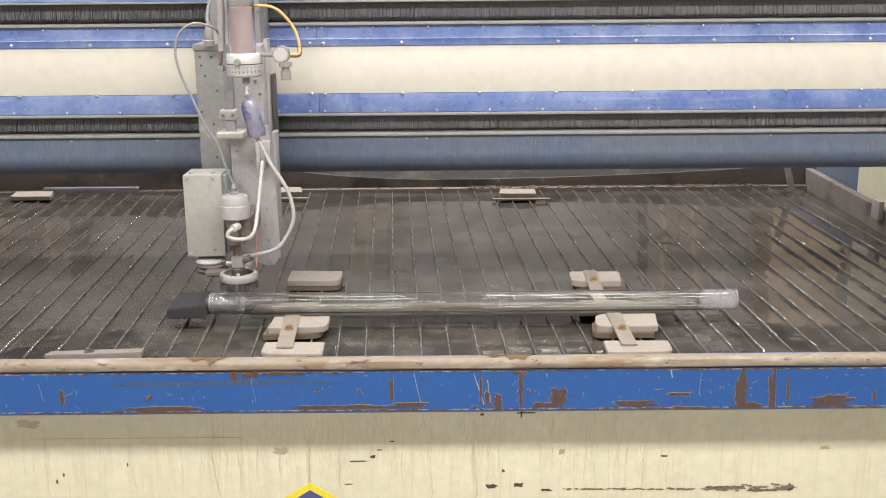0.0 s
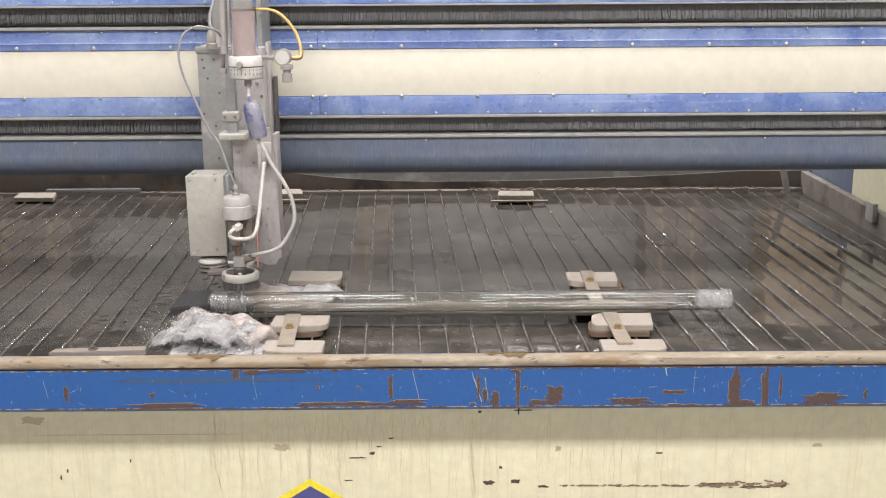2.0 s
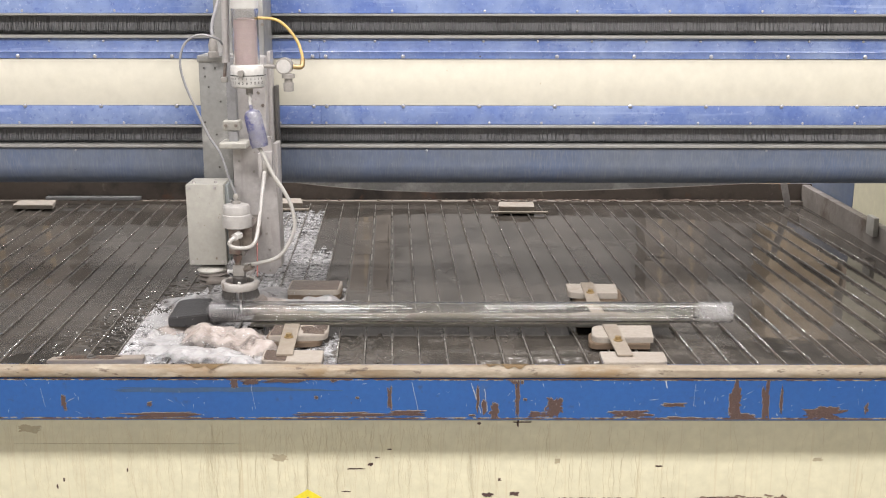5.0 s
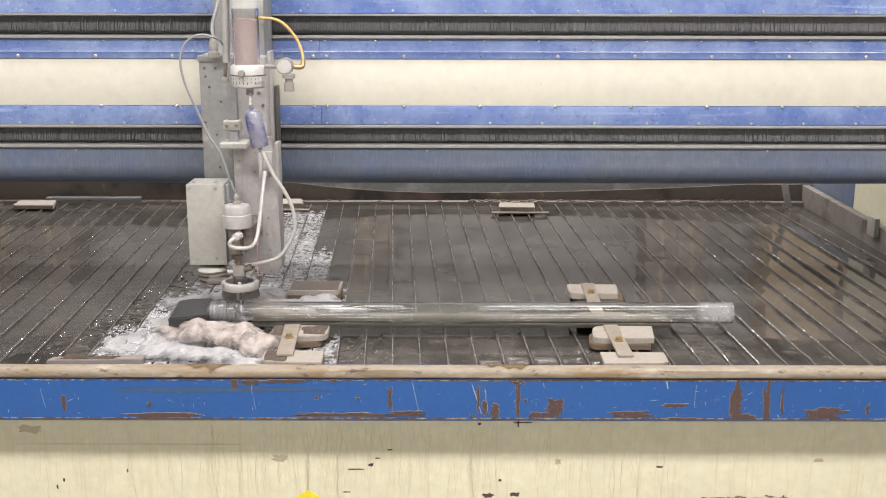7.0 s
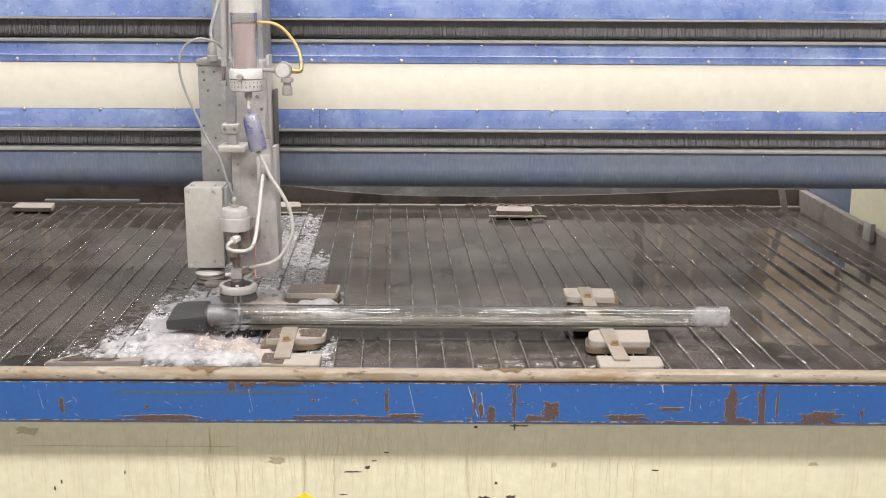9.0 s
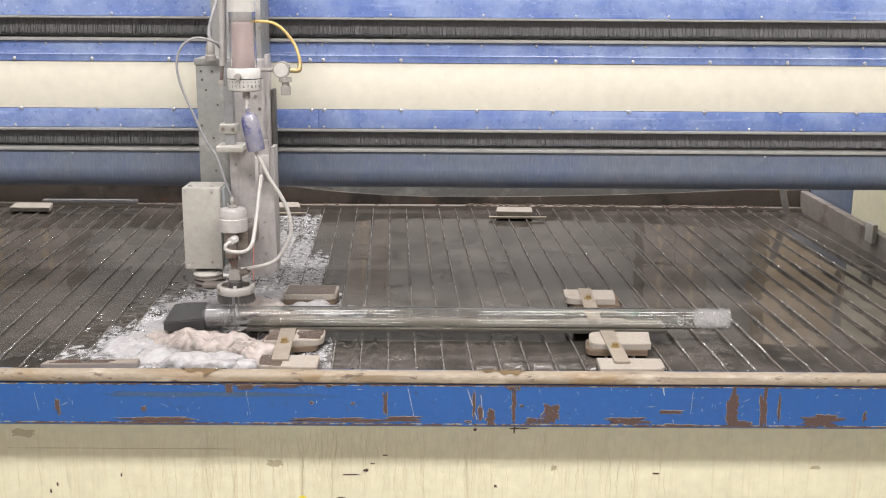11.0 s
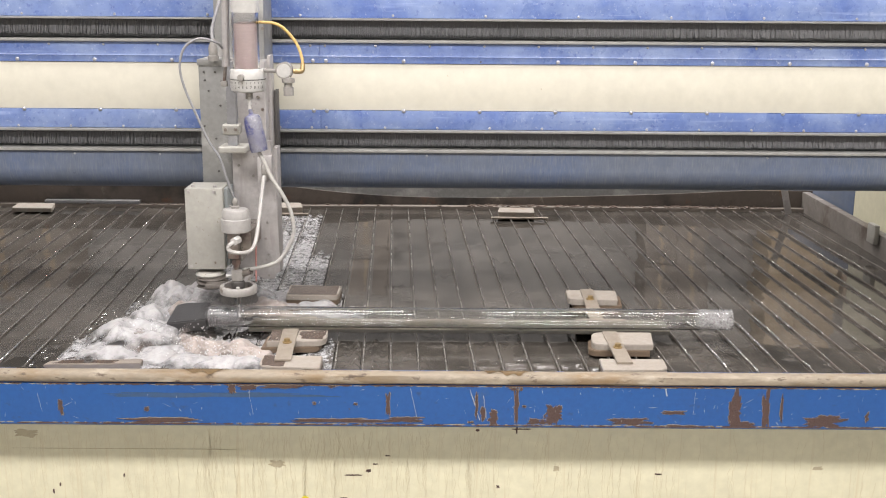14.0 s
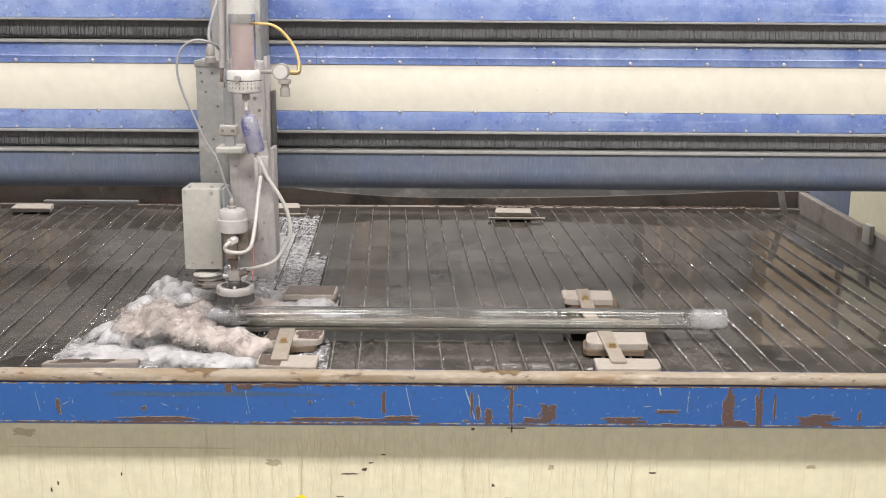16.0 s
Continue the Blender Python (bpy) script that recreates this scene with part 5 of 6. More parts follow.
part("ring_screw", rodded((HX + 0.006, HY - 0.038, 0.978), (HX + 0.006, HY - 0.038, 0.985), 0.004, seg=8), M_white_pl, rg)
bm = bmesh.new()
rnd = random.Random(5)
for i in range(1100):
    a = rnd.uniform(0, 2 * math.pi)
    if abs(a - 1.5 * math.pi) < 0.10 or noise.noise((a * 3.5, 2.0, 0)) > 0.30:
        continue
    r0, r1 = rnd.uniform(0.0325, 0.0405), rnd.uniform(0.031, 0.045)
    z1 = 0.9405 + rnd.uniform(-0.0015, 0.005)
    a1 = a + rnd.uniform(-0.06, 0.06)
    rod(bm, (HX + r0 * math.cos(a), HY + r0 * math.sin(a), 0.962), (HX + r1 * math.cos(a1), HY + r1 * math.sin(a1), z1), 0.0008, 0.0005, seg=4)
part("brush", bm, M_rubber, rg, "ring of black bristles")

# metal in place of water, so that small drops flash like lamp glints
M_glint = surface("bright_glint_metal", (0.7, 0.7, 0.7), (0.55, 0.55, 0.55), 0.12, 0.9, big=50, fine=200, bump=0.0)
# water beads that cling to the slats; their bright metal imitates lamp glints
rnd = random.Random(77)


def bead_chain(k, y0, y1, gap, r):
    """Drops strung along the top of one slat."""
    y = y0
    while y < y1:
        q = r * rnd.uniform(0.5, 1.25)
        beads.append(Matrix.Translation((slat_x(k, y) + rnd.uniform(-0.0009, 0.0009), y, T + 0.0004)) @ Matrix.Rotation(-SKEW, 4, "Z") @ Matrix.Diagonal((q, q * rnd.uniform(1.0, 2.4), q * rnd.uniform(0.6, 1.0), 1)))
        y += gap * rnd.expovariate(1.0) + q


beads = []
for k in range(12, 24):
    for i in range(4):
        y0 = rnd.uniform(2.2, 2.5) + 0.22 * i + 0.02 * max(0, k - 15)
        bead_chain(k, y0, y0 + rnd.uniform(0.10, 0.26), 0.012, 0.0022)
for k, y0, y1 in ((11, 2.28, 2.40), (12, 2.22, 2.38), (13, 2.20, 2.42), (14, 2.30, 2.55), (15, 2.42, 2.60), (16, 2.50, 2.62), (17, 2.55, 2.75), (20, 2.85, 3.10), (21, 2.95, 3.05), (-13, 2.22, 2.32), (-14, 2.24, 2.36), (-15, 2.28, 2.40), (-12, 2.23, 2.27)):
    bead_chain(k, y0, y1, 0.0022, 0.0029)
for k in list(range(-25, -10)) + [-4, -2, 1, 3, 6, 8, 9, 10, 11]:
    bead_chain(k, 2.3, 3.7, 0.05 if k < -10 else 0.25, 0.0019)
tagged(new("water_beads", blob_mesh("water_beads", beads, M_glint)), "water beads on the slats, of bright metal for lamp glints", "water beads", kind="stuff")

# water that spreads over the pads once the jet cuts


def pad_film(x0, x1, y0, y1, seed, cover):
    """A thin brown film with a ragged outline, lying on its own origin."""
    bm = bmesh.new()
    n = 72
    ring = []
    for i in range(n):
        a = 2 * math.pi * i / n
        sq = 1 / max(abs(math.cos(a)), abs(math.sin(a)))
        k = min(1.0, cover + 0.5 * noise.noise((math.cos(a) * 0.9 + seed, math.sin(a) * 0.9, seed)) + 0.15 * noise.noise((math.cos(a) * 6, math.sin(a) * 6, seed)))
        ring.append(((x0 + x1) / 2 + (x1 - x0) / 2 * math.cos(a) * sq * k, (y0 + y1) / 2 + (y1 - y0) / 2 * math.sin(a) * sq * k))
    up, dn = [bm.verts.new((x, y, 0)) for x, y in ring], [bm.verts.new((x, y, -0.0008)) for x, y in ring]
    bm.faces.new(up)
    for i in range(n):
        bm.faces.new((up[i], dn[i], dn[(i + 1) % n], up[(i + 1) % n]))
    bmesh.ops.recalc_face_normals(bm, faces=bm.faces[:])
    return single("water_film", bm, M_pad_wet, "thin brown film of water spreading over a wooden pad", "water film", "water on the pads", "stuff")


pad_films = [(pad_film(-0.402, -0.274, 2.686, 2.772, 2.0, 1.3), Z1, 3.6), (pad_film(-0.392, -0.330, 2.304, 2.380, 5.0, 1.2), Z1, 2.4), (pad_film(-0.328, -0.266, 2.312, 2.380, 6.0, 0.95), Z1, 3.0),
             (pad_film(-0.386, -0.335, 2.152, 2.222, 8.0, 1.0), T + 0.020, 2.6), (pad_film(-0.84, -0.70, 2.180, 2.204, 9.0, 0.8), T + 0.013, 3.2)]

# ---- jet and froth ----
jet = single("water_jet", rodded((0, 0, -0.02), (0, 0, 0.02), 0.0034, 0.0018, seg=12), M_jet, "thin white jet of water below the nozzle", "water jet", kind="stuff")
jet.location = (HX, HY, 0.952)


def billow(x, y, seed, scale):
    """Round cauliflower bumps, 0 to 1."""
    d = noise.voronoi((x * scale + seed * 3.1, y * scale + seed, seed * 1.7))[0][0]
    return max(0.0, 1 - (d * 1.25) ** 2)


def mound(name, w, d, h, seed, material, label, power=0.8, misty=False):
    """Lumpy heap of froth on a flat base round its origin."""
    bm = bmesh.new()
    dens = bm.verts.layers.float.new("froth_depth")
    tan = material is M_spray
    n = max(36, int(max(w, d) / 0.0028))
    m = max(24, int(min(w, d) / 0.0028)) if w > d else n
    grid = []
    for j in range(m + 1):
        row = []
        for i in range(n + 1):
            u, v = 2 * i / n - 1, 2 * j / m - 1
            # square to disc
            x, y = u * math.sqrt(1 - v * v / 2), v * math.sqrt(1 - u * u / 2)
            r = math.hypot(x, y)
            ang = math.atan2(y, x)
            edge = 1 + 0.28 * noise.noise((math.cos(ang) * 1.5 + seed, math.sin(ang) * 1.5, seed * 0.7)) + 0.13 * noise.noise((math.cos(ang) * 4 + seed, math.sin(ang) * 4, 3.3))
            px, py = x * w / 2 * edge, y * d / 2 * edge
            wx = px + 0.012 * noise.noise((px * 30, py * 30, seed))
            wy = py + 0.012 * noise.noise((px * 30, py * 30, seed + 4))
            ca, sa = math.cos(ang), math.sin(ang)
            if tan:
                q = min(1.0, 0.06 / h)
                k = 0.55 + 0.40 * noise.noise((wx * 11, wy * 9, seed)) + 0.12 * q * noise.noise((ca * 2.2, sa * 2.2, r * 1.6 + seed)) + 0.10 * noise.noise((wx * 45, wy * 30, seed)) + 0.22 * billow(wx, wy, seed, 15) + 0.06 * billow(wx, wy, seed + 3, 42)
            else:
                k = 0.36 + 0.36 * billow(wx, wy, seed, 13) + 0.12 * billow(wx, wy, seed + 2, 30) + 0.30 * noise.noise((wx * 11, wy * 11, seed))
            env = max(0.0, 1 - r * r) ** (power * 0.6)
            ve = bm.verts.new((px, py, h * env * max(0.05, k) - 0.006 * r ** 6))
            ve[dens] = min(1.0, max(0.0, (1 - r) * 2.2 + 0.35 * noise.noise((px * 28, py * 28, seed + 9))))
            row.append(ve)
        grid.append(row)
    layers = [grid]
    if misty:
        # thin mist over the heap
        for grow, lift, less in ((1.07, 1.18, 0.52),):
            layers.append([])
            for row in grid:
                layers[-1].append([])
                for q in row:
                    wob = lift + 0.10 * noise.noise((q.co.x * 40, q.co.y * 40, seed + lift * 9))
                    ve = bm.verts.new((q.co.x * grow, q.co.y * grow, q.co.z * wob))
                    ve[dens] = max(0.0, q[dens] - less)
                    layers[-1][-1].append(ve)
    for sheet in layers:
        for a, b in zip(sheet, sheet[1:]):
            for i in range(n):
                bm.faces.new((a[i], a[i + 1], b[i + 1], b[i]))
    return single(name, bm, material, label, "foam", "churning foam", "stuff")


def raft(name, seed, spots, count, label, r=(0.0012, 0.0038)):
    """Loose bubbles floating in the bays between the slats; spots = (bay, y0, y1, density)."""
    rnd = random.Random(seed)
    verts, faces = [], []
    total = sum((s[2] - s[1]) * s[3] for s in spots)
    for bay, y0, y1, dens in spots:
        for i in range(int(count * (y1 - y0) * dens / total)):
            y = rnd.uniform(y0, y1)
            o = rnd.uniform(0.03, 0.97)
            x = slat_x(bay + o, y)
            if noise.noise((x * 16, y * 9, seed)) + 0.35 * noise.noise((x * 50, y * 50, seed)) < rnd.uniform(-0.35, 0.20):
                continue
            rr = rnd.uniform(*r) * (1.7 if rnd.random() < 0.05 else 1)
            b = len(verts)
            for ring, (cr, cz) in enumerate(((1.0, 0.0), (0.8, 0.6))):
                for k in range(6):
                    a = math.pi / 3 * k + ring * 0.5
                    verts.append((x + rr * cr * math.cos(a), y + rr * cr * math.sin(a), rr * cz))
            verts.append((x, y, rr * 0.95))
            for k in range(6):
                n = (k + 1) % 6
                faces += [(b + k, b + n, b + 6 + k), (b + n, b + 6 + n, b + 6 + k), (b + 6 + k, b + 6 + n, b + 12)]
    me = bpy.data.meshes.new(name)
    me.from_pydata(verts, [], faces)
    me.materials.append(M_raft)
    me.shade_smooth()
    return tagged(new(name, me), label, "foam", "floating foam", "stuff")


def film(name, seed, spots, material, label, wave=0.0016, cell=0.007):
    """A thin wavy sheet lying in the bays between the slats; spots = (bay, y0, y1)."""
    bm = bmesh.new()
    for bay, y0, y1 in spots:
        nx, ny = 9, max(3, int((y1 - y0) / cell))
        rows = []
        for j in range(ny + 1):
            row = []
            for i in range(nx + 1):
                ya = max(2.172, y0 + 0.05 * noise.noise((bay + i * 0.35, seed, 1)))
                yb = y1 + 0.09 * noise.noise((bay + i * 0.35, seed, 5))
                y = ya + (yb - ya) * j / ny
                x = slat_x(bay + 0.02 + 0.96 * i / nx, y)
                row.append(bm.verts.new((x, y, wave * (0.6 + noise.noise((x * 45, y * 45, seed)) + 0.6 * noise.noise((x * 120, y * 120, seed))))))
            rows.append(row)
        for a, b in zip(rows, rows[1:]):
            for i in range(nx):
                bm.faces.new((a[i], a[i + 1], b[i + 1], b[i]))
    return single(name, bm, material, label, "foam" if material is not M_water else "ripples", "floating foam", "stuff")


def drops(name, seed, n, w, d, h, r, label):
    """Flying drops, dense in the middle and low down, thinning outwards."""
    rnd = random.Random(seed)
    places = []
    for i in range(n):
        q = min(1.0, rnd.expovariate(2.6))
        k = r * rnd.uniform(0.25, 1.0) ** 1.5
        a = rnd.uniform(-0.7, 0.7)
        places.append(Matrix.Translation((rnd.gauss(0, w / 4), rnd.gauss(0, d / 4), h * q)) @ Matrix.Rotation(a, 4, "Y") @ Matrix.Diagonal((k, k, k * rnd.uniform(0.8, 2.6), 1)))
    return tagged(new(name, blob_mesh(name, places, M_raft, 1)), label, "spray", "flying drops", "stuff")


WHITE = "white bubbling foam churned up by the water jet"
TAN = "tan spray of water and garnet thrown up by the jet"
SURF = WATER - 0.004
# name, x, y, width, depth, height, seed, kind, time of rising, sink at the start
HEAPS = [
    ("foam_heap", -0.535, 2.225, 0.27, 0.12, 0.045, 1.3, "w", 2.15),
    ("foam_heap", -0.460, 2.200, 0.22, 0.08, 0.045, 2.9, "w", 2.2),
    ("foam_heap", -0.620, 2.260, 0.17, 0.14, 0.036, 4.1, "w", 2.2),
    ("foam_heap", -0.505, 2.325, 0.25, 0.15, 0.085, 5.7, "t", 2.0),
    ("foam_heap", -0.440, 2.300, 0.18, 0.16, 0.074, 7.2, "t", 2.05),
    ("foam_heap", -0.640, 2.360, 0.17, 0.18, 0.034, 8.8, "w", 2.3),
    ("foam_heap", -0.570, 2.530, 0.24, 0.15, 0.085, 9.9, "w", 1.8),
    ("foam_heap", -0.440, 2.560, 0.26, 0.15, 0.075, 11.4, "t", 1.7),
    ("foam_heap", -0.360, 2.620, 0.24, 0.14, 0.06, 12.8, "w", 2.0),
    ("foam_heap", -0.290, 2.600, 0.18, 0.10, 0.04, 14.1, "w", 2.6),
    ("foam_heap", -0.460, 2.720, 0.22, 0.20, 0.03, 15.5, "w", 2.4),
    ("foam_heap", -0.670, 2.480, 0.20, 0.24, 0.026, 16.3, "w", 2.5),
    ("foam_heap", -0.610, 2.640, 0.26, 0.20, 0.034, 17.6, "w", 2.6),
    ("foam_heap", -0.715, 2.340, 0.18, 0.22, 0.022, 18.2, "w", 6.2),
    ("foam_heap", -0.520, 2.690, 0.24, 0.18, 0.040, 19.4, "w", 2.8),
    ("foam_heap", -0.600, 2.400, 0.22, 0.16, 0.040, 20.7, "t", 2.3),
]
heaps = []
for nm, x, y, w, d, h, sd, kind, rise in HEAPS:
    ob = mound(nm, w, d, h, sd, M_foam if kind == "w" else M_spray, WHITE if kind == "w" else TAN)
    ob.location = (x, y, SURF)
    heaps.append((ob, x, y, h, sd, rise, kind == "t" and y < 2.42))
plume = mound("spray_plume", 0.33, 0.20, 0.150, 21.0, M_spray, "tall tan spray plume beside the rubber block", power=0.42, misty=True)
plume_low = mound("spray_plume", 0.33, 0.20, 0.115, 23.5, M_spray, "broad tan spray plume covering the rubber block", power=0.6, misty=True)
late = [(mound("foam_heap", w, d, h, sd, M_foam if k else M_spray, WHITE if k else TAN), x, y, h, sd, t0) for x, y, w, d, h, sd, k, t0 in (
    (-0.66, 2.47, 0.25, 0.19, 0.135, 61.0, 1, 13.4), (-0.60, 2.58, 0.24, 0.19, 0.12, 63.0, 1, 13.2), (-0.72, 2.36, 0.24, 0.17, 0.07, 65.0, 1, 13.3), (-0.60, 2.50, 0.18, 0.14, 0.075, 67.0, 0, 13.8),
    (-0.64, 2.62, 0.29, 0.21, 0.13, 69.0, 1, 13.5), (-0.56, 2.70, 0.26, 0.19, 0.11, 70.0, 1, 13.7), (-0.76, 2.28, 0.20, 0.16, 0.040, 72.0, 1, 13.6))]
left_foam = mound("foam_heap", 0.30, 0.16, 0.035, 25.0, M_foam, WHITE)
first = mound("spray_plume", 0.26, 0.17, 0.095, 27.0, M_foam, "first burst of white spray in front of the tube", power=0.6, misty=True)
film("floating_scum", 71, [(k, 2.19 + 0.04 * ((k * 5) % 3), 2.95 + 0.35 * ((k * 7) % 4) / 3) for k in range(-27, -8)], M_scum, "cloudy grey scum floating between the slats", 0.0002, 0.02).location.z = WATER + 0.0016
film("floating_scum", 72, [(-4, 2.9, 3.7), (-3, 2.8, 3.75), (-2, 3.2, 3.7), (0, 2.5, 2.9), (2, 3.0, 3.5), (5, 2.7, 3.2), (9, 2.6, 3.3), (12, 2.3, 2.9)], M_scum, "cloudy grey scum floating between the slats", 0.0002, 0.02).location.z = WATER + 0.0016
BACK = "lacy white foam floating between the slats behind the nozzle"
LEFT = "lacy white foam floating between the slats beside the block"
EDGE = "white foam floating along the tank edge"
rafts = []
rafts.append((film("foam_film", 31, [(-8, 2.62, 3.4), (-7, 2.46, 3.60), (-6, 2.46, 3.55), (-5, 2.60, 3.42), (-4, 2.58, 3.18), (-3, 2.55, 2.72)], M_film_thick, BACK), 2.9))
rafts.append((film("foam_film", 36, [(-7, 3.60, 3.92), (-6, 3.55, 3.88), (-5, 3.42, 3.84), (-3, 2.72, 2.80), (-2, 2.54, 2.68), (-4, 3.18, 3.26)], M_film_thin, BACK), 3.4))
rafts.append((film("foam_film", 32, [(-10, 2.175, 2.58), (-9, 2.175, 2.76), (-8, 2.175, 2.86), (-7, 2.42, 2.92)], M_film_thick, LEFT), 2.5))
rafts.append((film("foam_film", 37, [(-11, 2.175, 2.46), (-10, 2.56, 2.76), (-9, 2.74, 2.88)], M_film_thin, LEFT), 5.2))
rafts.append((film("foam_film", 33, [(k, 2.175, 2.40) for k in range(-8, -4)], M_film_thick, EDGE), 1.7))
rafts.append((film("foam_film", 38, [(-4, 2.175, 2.38), (-3, 2.175, 2.36)], M_film_thin, EDGE), 2.6))
rafts.append((film("foam_film", 34, [(-12, 2.175, 2.34), (-11, 2.175, 2.50)], M_film_thin, "thin foam drifting out beside the wooden strip"), 8.7))
rafts.append((film("foam_film", 35, [(-12, 2.175, 2.40), (-11, 2.175, 2.52), (-10, 2.175, 2.62)], M_film_thick, "white foam spreading out beside the wooden strip"), 13.5))
rafts.append((film("foam_film", 39, [(-11, 2.46, 2.70), (-10, 2.58, 2.88), (-9, 2.76, 3.02), (-8, 2.86, 3.08), (-7, 2.92, 3.06)], M_film_thin, "thin foam spreading out behind the rubber block"), 12.6))
rafts.append((raft("foam_bubbles", 41, [(-7, 2.62, 3.88, 1.0), (-6, 2.62, 3.86, 1.2), (-5, 2.62, 3.80, 1.3), (-4, 2.60, 3.22, 1.3)], 5000, "small bubbles floating behind the nozzle", (0.0008, 0.0026)), 3.2))
rafts.append((raft("foam_bubbles", 42, [(-10, 2.19, 2.66, 1), (-9, 2.19, 2.76, 1)], 2400, "small bubbles floating beside the block", (0.0008, 0.0026)), 2.7))
rafts.append((film("ripples", 51, [(-12, 2.22, 2.50), (-11, 2.30, 2.70), (-10, 2.40, 2.88), (-9, 2.50, 2.98), (-8, 2.60, 3.04), (-7, 2.70, 3.06)], M_water, "glinting ripples at the edge of the foam", 0.0036, 0.0045), 2.0))
rafts.append((film("ripples", 52, [(-3, 2.175, 2.38), (-2, 2.175, 2.38), (-1, 2.175, 2.38), (-4, 2.62, 2.9), (-3, 2.6, 2.8)], M_water, "glinting ripples beside the clamp pads", 0.0030, 0.005), 2.4))
# small metal drops that imitate glints on the wavelets round the foam
rnd = random.Random(83)
glints = []
for i in range(420):
    k = rnd.choice((-13, -12, -12, -11, -11, -10, -10, -9, -9, -8))
    edge_y = 2.22 + 0.165 * (k + 13.5)
    y = max(2.18, rnd.gauss(edge_y, 0.10))
    q = rnd.uniform(0.0012, 0.0030)
    glints.append(Matrix.Translation((slat_x(k + rnd.choice((0.06, 0.94, rnd.random())), y), y, 0.0005)) @ Matrix.Rotation(rnd.uniform(-0.9, 0.9), 4, "Z") @ Matrix.Diagonal((q * rnd.uniform(1, 2.5), q, q * 0.7, 1)))
wavelets = tagged(new("wavelets", blob_mesh("wavelets", glints, M_glint)), "bright metal drops as glints on wavelets at the foam edge", "ripples", "floating foam", "stuff")
mist = drops("spray_drops", 91, 2200, 0.27, 0.24, 0.08, 0.0010, "fine drops thrown up round the tall plume")
spray = [(drops("spray_drops", 41 + i, 420, 0.24, 0.20, 0.05, 0.0015, "flying water drops"), x, y, t0) for i, (x, y, t0) in enumerate(((-0.52, 2.30, 1.8), (-0.68, 2.40, 2.2), (-0.42, 2.58, 2.0)))]


# how hard the jet throws up the tan spray in front of the tube: time, strength
PULSES = [(1.6, -0.6), (2.1, 1.0), (2.5, 0.3), (3.0, -0.5), (3.6, 0.2), (4.2, 1.0), (5.2, 0.3), (6.4, 0.9), (7.3, 0.7), (8.2, 1.0), (9.0, -0.4), (10.2, 0.4), (11.4, 0.3), (12.0, 0.0), (12.6, 0.2), (13.2, 1.0),
          (13.8, 0.0), (14.2, -0.5), (14.6, 0.9), (15.0, 0.1), (15.4, -0.3), (15.8, 0.5), (16.0, 0.7)]


def pulse(t):
    for (a, p), (b, q) in zip(PULSES, PULSES[1:]):
        if a <= t <= b:
            return p + (q - p) * (t - a) / (b - a)
    return PULSES[0][1]


def churn(ob, x, y, h, seed, rise, top=SURF, sway=0.012, lift=0.30, turn=14, step=0.4, sink=0.12, beat=False):
    rows = [(0.0, pose(x, y + 0.16, top - h - sink))]
    if rise > 0.5:
        rows.append((rise - 0.3, pose(x, y + 0.10, top - h - 0.02)))
    t = rise
    while t < 15.95:
        n = lambda k: noise.noise((t * 1.9, seed, k))
        rows.append((t, pose(x + sway * 2 * n(0.5), y + sway * n(3.5), top + h * lift * (0.3 * n(7.5) + 1.2 * pulse(t) - 1.0 if beat else n(7.5) - 0.15), 6 * n(2.1), 6 * n(5.1), turn * 2 * n(9.5))))
        t += 0.2 if beat else step
    rows.append((16.0, pose(x, y, top)))
    walk(ob, rows)


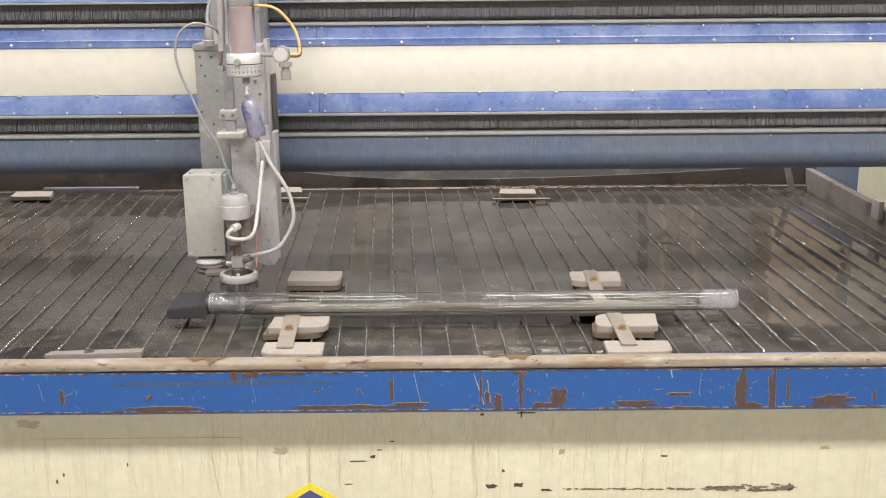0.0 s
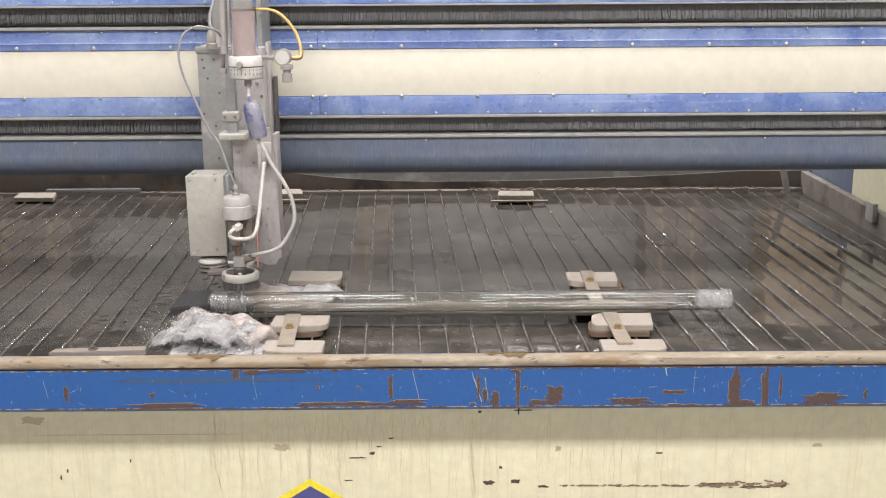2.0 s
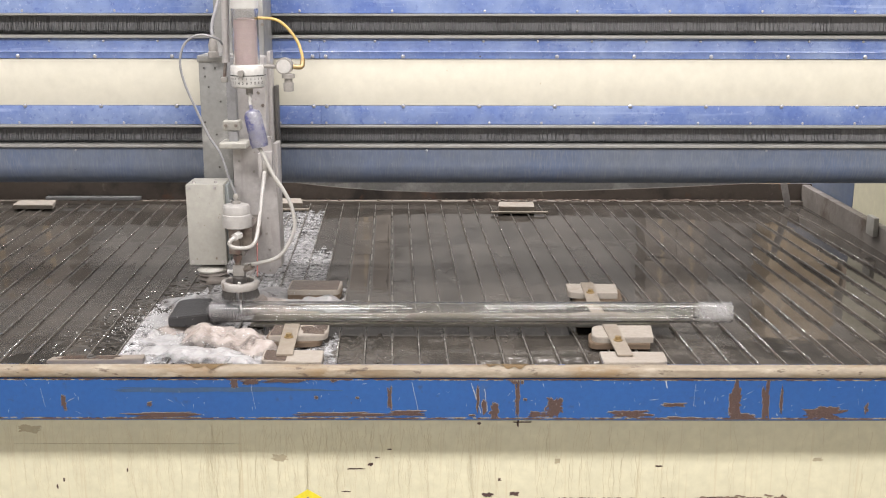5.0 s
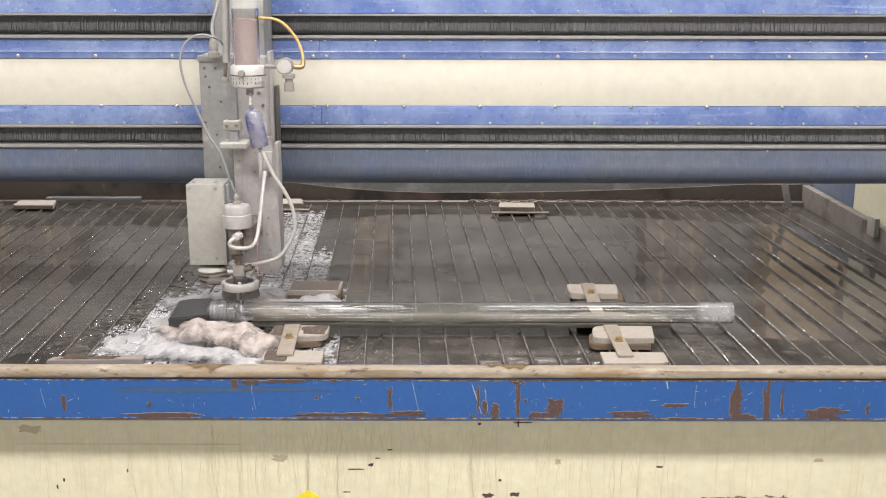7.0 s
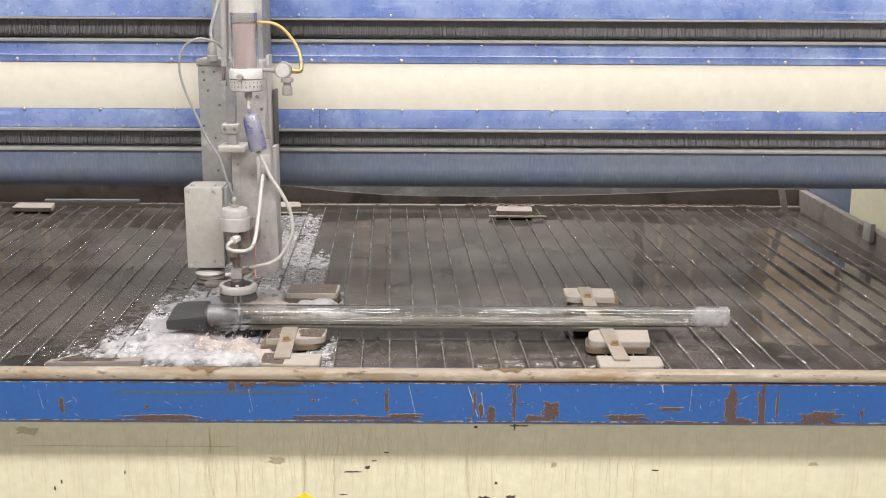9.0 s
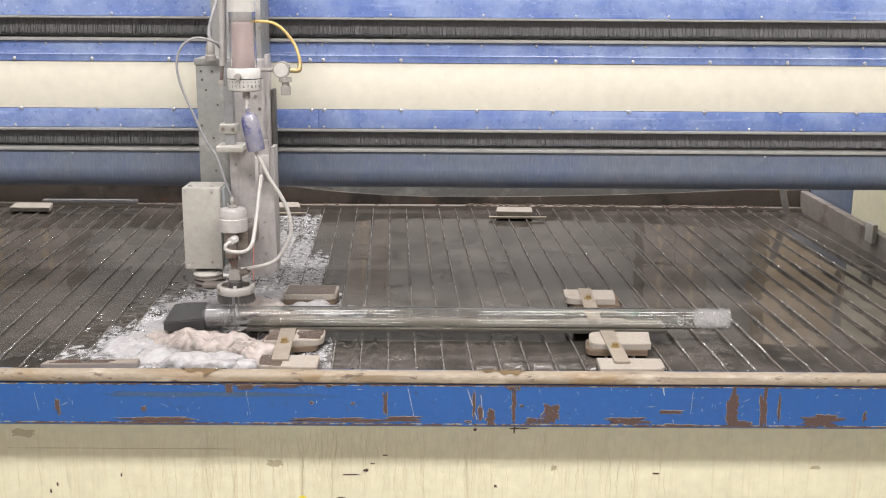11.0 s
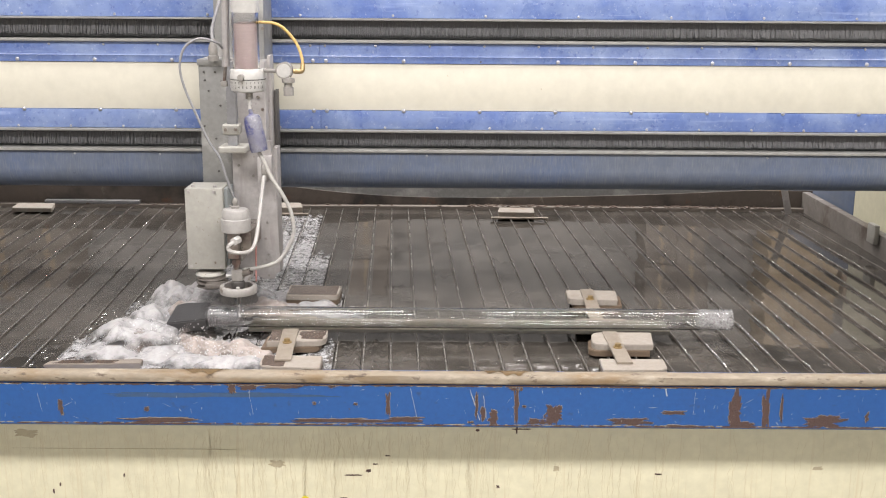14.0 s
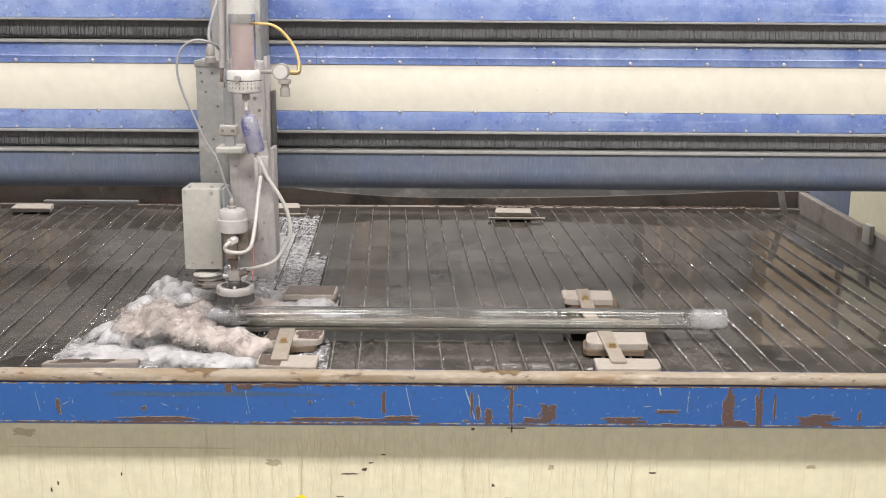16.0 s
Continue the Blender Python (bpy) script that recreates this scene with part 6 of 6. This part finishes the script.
def motions():
    for ob, x, y, h, sd, rise, beat in heaps:
        churn(ob, x, y, h, sd, rise, beat=beat)
    for ob, x, y, h, sd, rise in late:
        churn(ob, x, y, h, sd, rise)
    walk(jet, [(0.0, pose(HX, HY, 0.957)), (1.1, pose(HX, HY, 0.957)), (1.3, pose(HX, HY, 0.922)), (16.0, pose(HX, HY, 0.922))])
    walk(first, [(0, pose(-0.53, 2.42, 0.70)), (1.1, pose(-0.46, 2.36, 0.74)), (1.4, pose(-0.46, 2.34, 0.785)), (1.6, pose(-0.465, 2.32, 0.80)), (1.8, pose(-0.49, 2.30, 0.818)), (2.0, pose(-0.53, 2.27, 0.845)), (2.2, pose(-0.54, 2.27, 0.838, 0, 0, 10)),
                 (2.5, pose(-0.55, 2.27, 0.80, 0, 0, 14)), (3.0, pose(-0.55, 2.36, 0.74, 0, 0, 16)), (16.0, pose(-0.55, 2.42, 0.70, 0, 0, 16))])
    for ob, rise in rafts:
        up = 0.0008 if ob.name.startswith("ripples") else 0.0034
        rows = [(0, pose(0, 0, WATER - 0.012)), (rise - 0.5, pose(0, 0, WATER - 0.008)), (rise + 0.5, pose(0, 0, WATER + up))]
        rows += [r for r in ((5, pose(0.002, 0.002, WATER + up)), (8, pose(0.003, -0.002, WATER + up)), (10, pose(0, 0.003, WATER + up)), (12, pose(-0.003, 0.002, WATER + up + 0.0003)), (16, pose(-0.006, 0.0, WATER + up))) if r[0] > rise + 0.7]
        walk(ob, rows)
    walk(wavelets, [(0, pose(0.06, 0.08, WATER - 0.010)), (1.8, pose(0.06, 0.08, WATER - 0.006)), (2.7, pose(0.04, 0.04, WATER + 0.001)), (6, pose(0.02, 0.0, WATER + 0.001)), (9, pose(0, 0, WATER + 0.001)), (12, pose(0.01, -0.02, WATER + 0.001)), (16, pose(0, 0.03, WATER + 0.001))])
    for ob, z, t0 in pad_films:
        walk(ob, [(0, pose(0, 0, z - 0.0015)), (t0 - 0.4, pose(0, 0, z - 0.0015)), (t0 + 0.4, pose(0, 0, z + 0.0007)), (16, pose(0, 0, z + 0.0007))])
    for i, (ob, x, y, t0) in enumerate(spray):
        rows = [(0, pose(x, y + 0.1, 0.70)), (t0 - 0.3, pose(x, y + 0.05, 0.78))]
        t = t0
        while t < 15.9:
            rows += [(t, pose(x, y, 0.835)), (t + 0.2, pose(x - 0.01, y, 0.855)), (t + 0.4, pose(x - 0.02, y, 0.80))]
            t += 0.8 + 0.1 * i
        rows = [r for r in rows if r[0] < 16] + [(16.0, pose(x, y, 0.84))]
        walk(ob, rows)
    walk(plume, [(0, pose(-0.66, 2.42, 0.66)), (13.9, pose(-0.65, 2.42, 0.68)), (14.2, pose(-0.63, 2.43, 0.76)), (14.4, pose(-0.625, 2.44, 0.832)), (14.55, pose(-0.635, 2.44, 0.840, 0, 0, 6)), (14.7, pose(-0.65, 2.44, 0.815, 0, 0, 12)),
                 (14.9, pose(-0.67, 2.44, 0.755, 0, 0, 16)), (15.4, pose(-0.67, 2.45, 0.772, 0, 0, 10)), (15.75, pose(-0.66, 2.44, 0.765)), (16.0, pose(-0.64, 2.43, 0.785))])
    walk(mist, [(0, pose(-0.66, 2.42, 0.66)), (13.9, pose(-0.65, 2.42, 0.70)), (14.2, pose(-0.64, 2.40, 0.80)), (14.4, pose(-0.63, 2.40, 0.870)), (14.6, pose(-0.65, 2.40, 0.88, 0, 0, 14)), (14.9, pose(-0.67, 2.40, 0.80, 0, 0, 24)),
                (15.5, pose(-0.67, 2.40, 0.82, 0, 0, 40)), (16.0, pose(-0.65, 2.40, 0.85, 0, 0, 60))])
    walk(plume_low, [(0, pose(-0.68, 2.36, 0.70)), (13.0, pose(-0.68, 2.36, 0.74)), (13.5, pose(-0.68, 2.34, 0.79)), (14.2, pose(-0.68, 2.34, 0.772)), (14.5, pose(-0.67, 2.35, 0.822)), (14.8, pose(-0.67, 2.35, 0.785, 0, 0, 8)), (15.2, pose(-0.67, 2.34, 0.778, 0, 0, 12)),
                     (15.7, pose(-0.66, 2.35, 0.790, 0, 0, 18)), (15.9, pose(-0.64, 2.36, 0.838, 0, 0, 14)), (16.0, pose(-0.63, 2.365, 0.844, 0, 0, 10))])
    walk(left_foam, [(0, pose(-0.70, 2.42, 0.72)), (8.0, pose(-0.70, 2.36, 0.78)), (9.0, pose(-0.71, 2.26, 0.818)), (11.5, pose(-0.70, 2.25, 0.815, 0, 0, 8)), (13.5, pose(-0.70, 2.25, 0.822)), (14.5, pose(-0.72, 2.25, 0.838, 0, 0, -6)), (16.0, pose(-0.73, 2.25, 0.842))])
    walk(plug, [(0, pose(-0.56, TY, TZ, 0, 0, 0)), (2.5, pose(-0.56, TY, TZ, 0, 0, 0)), (3.5, pose(-0.56, TY, TZ, 4, 0, 0)), (9, pose(-0.56, TY, TZ, 7, 0, 0)), (16, pose(-0.56, TY, TZ, 9, 0, 0))])


motions()
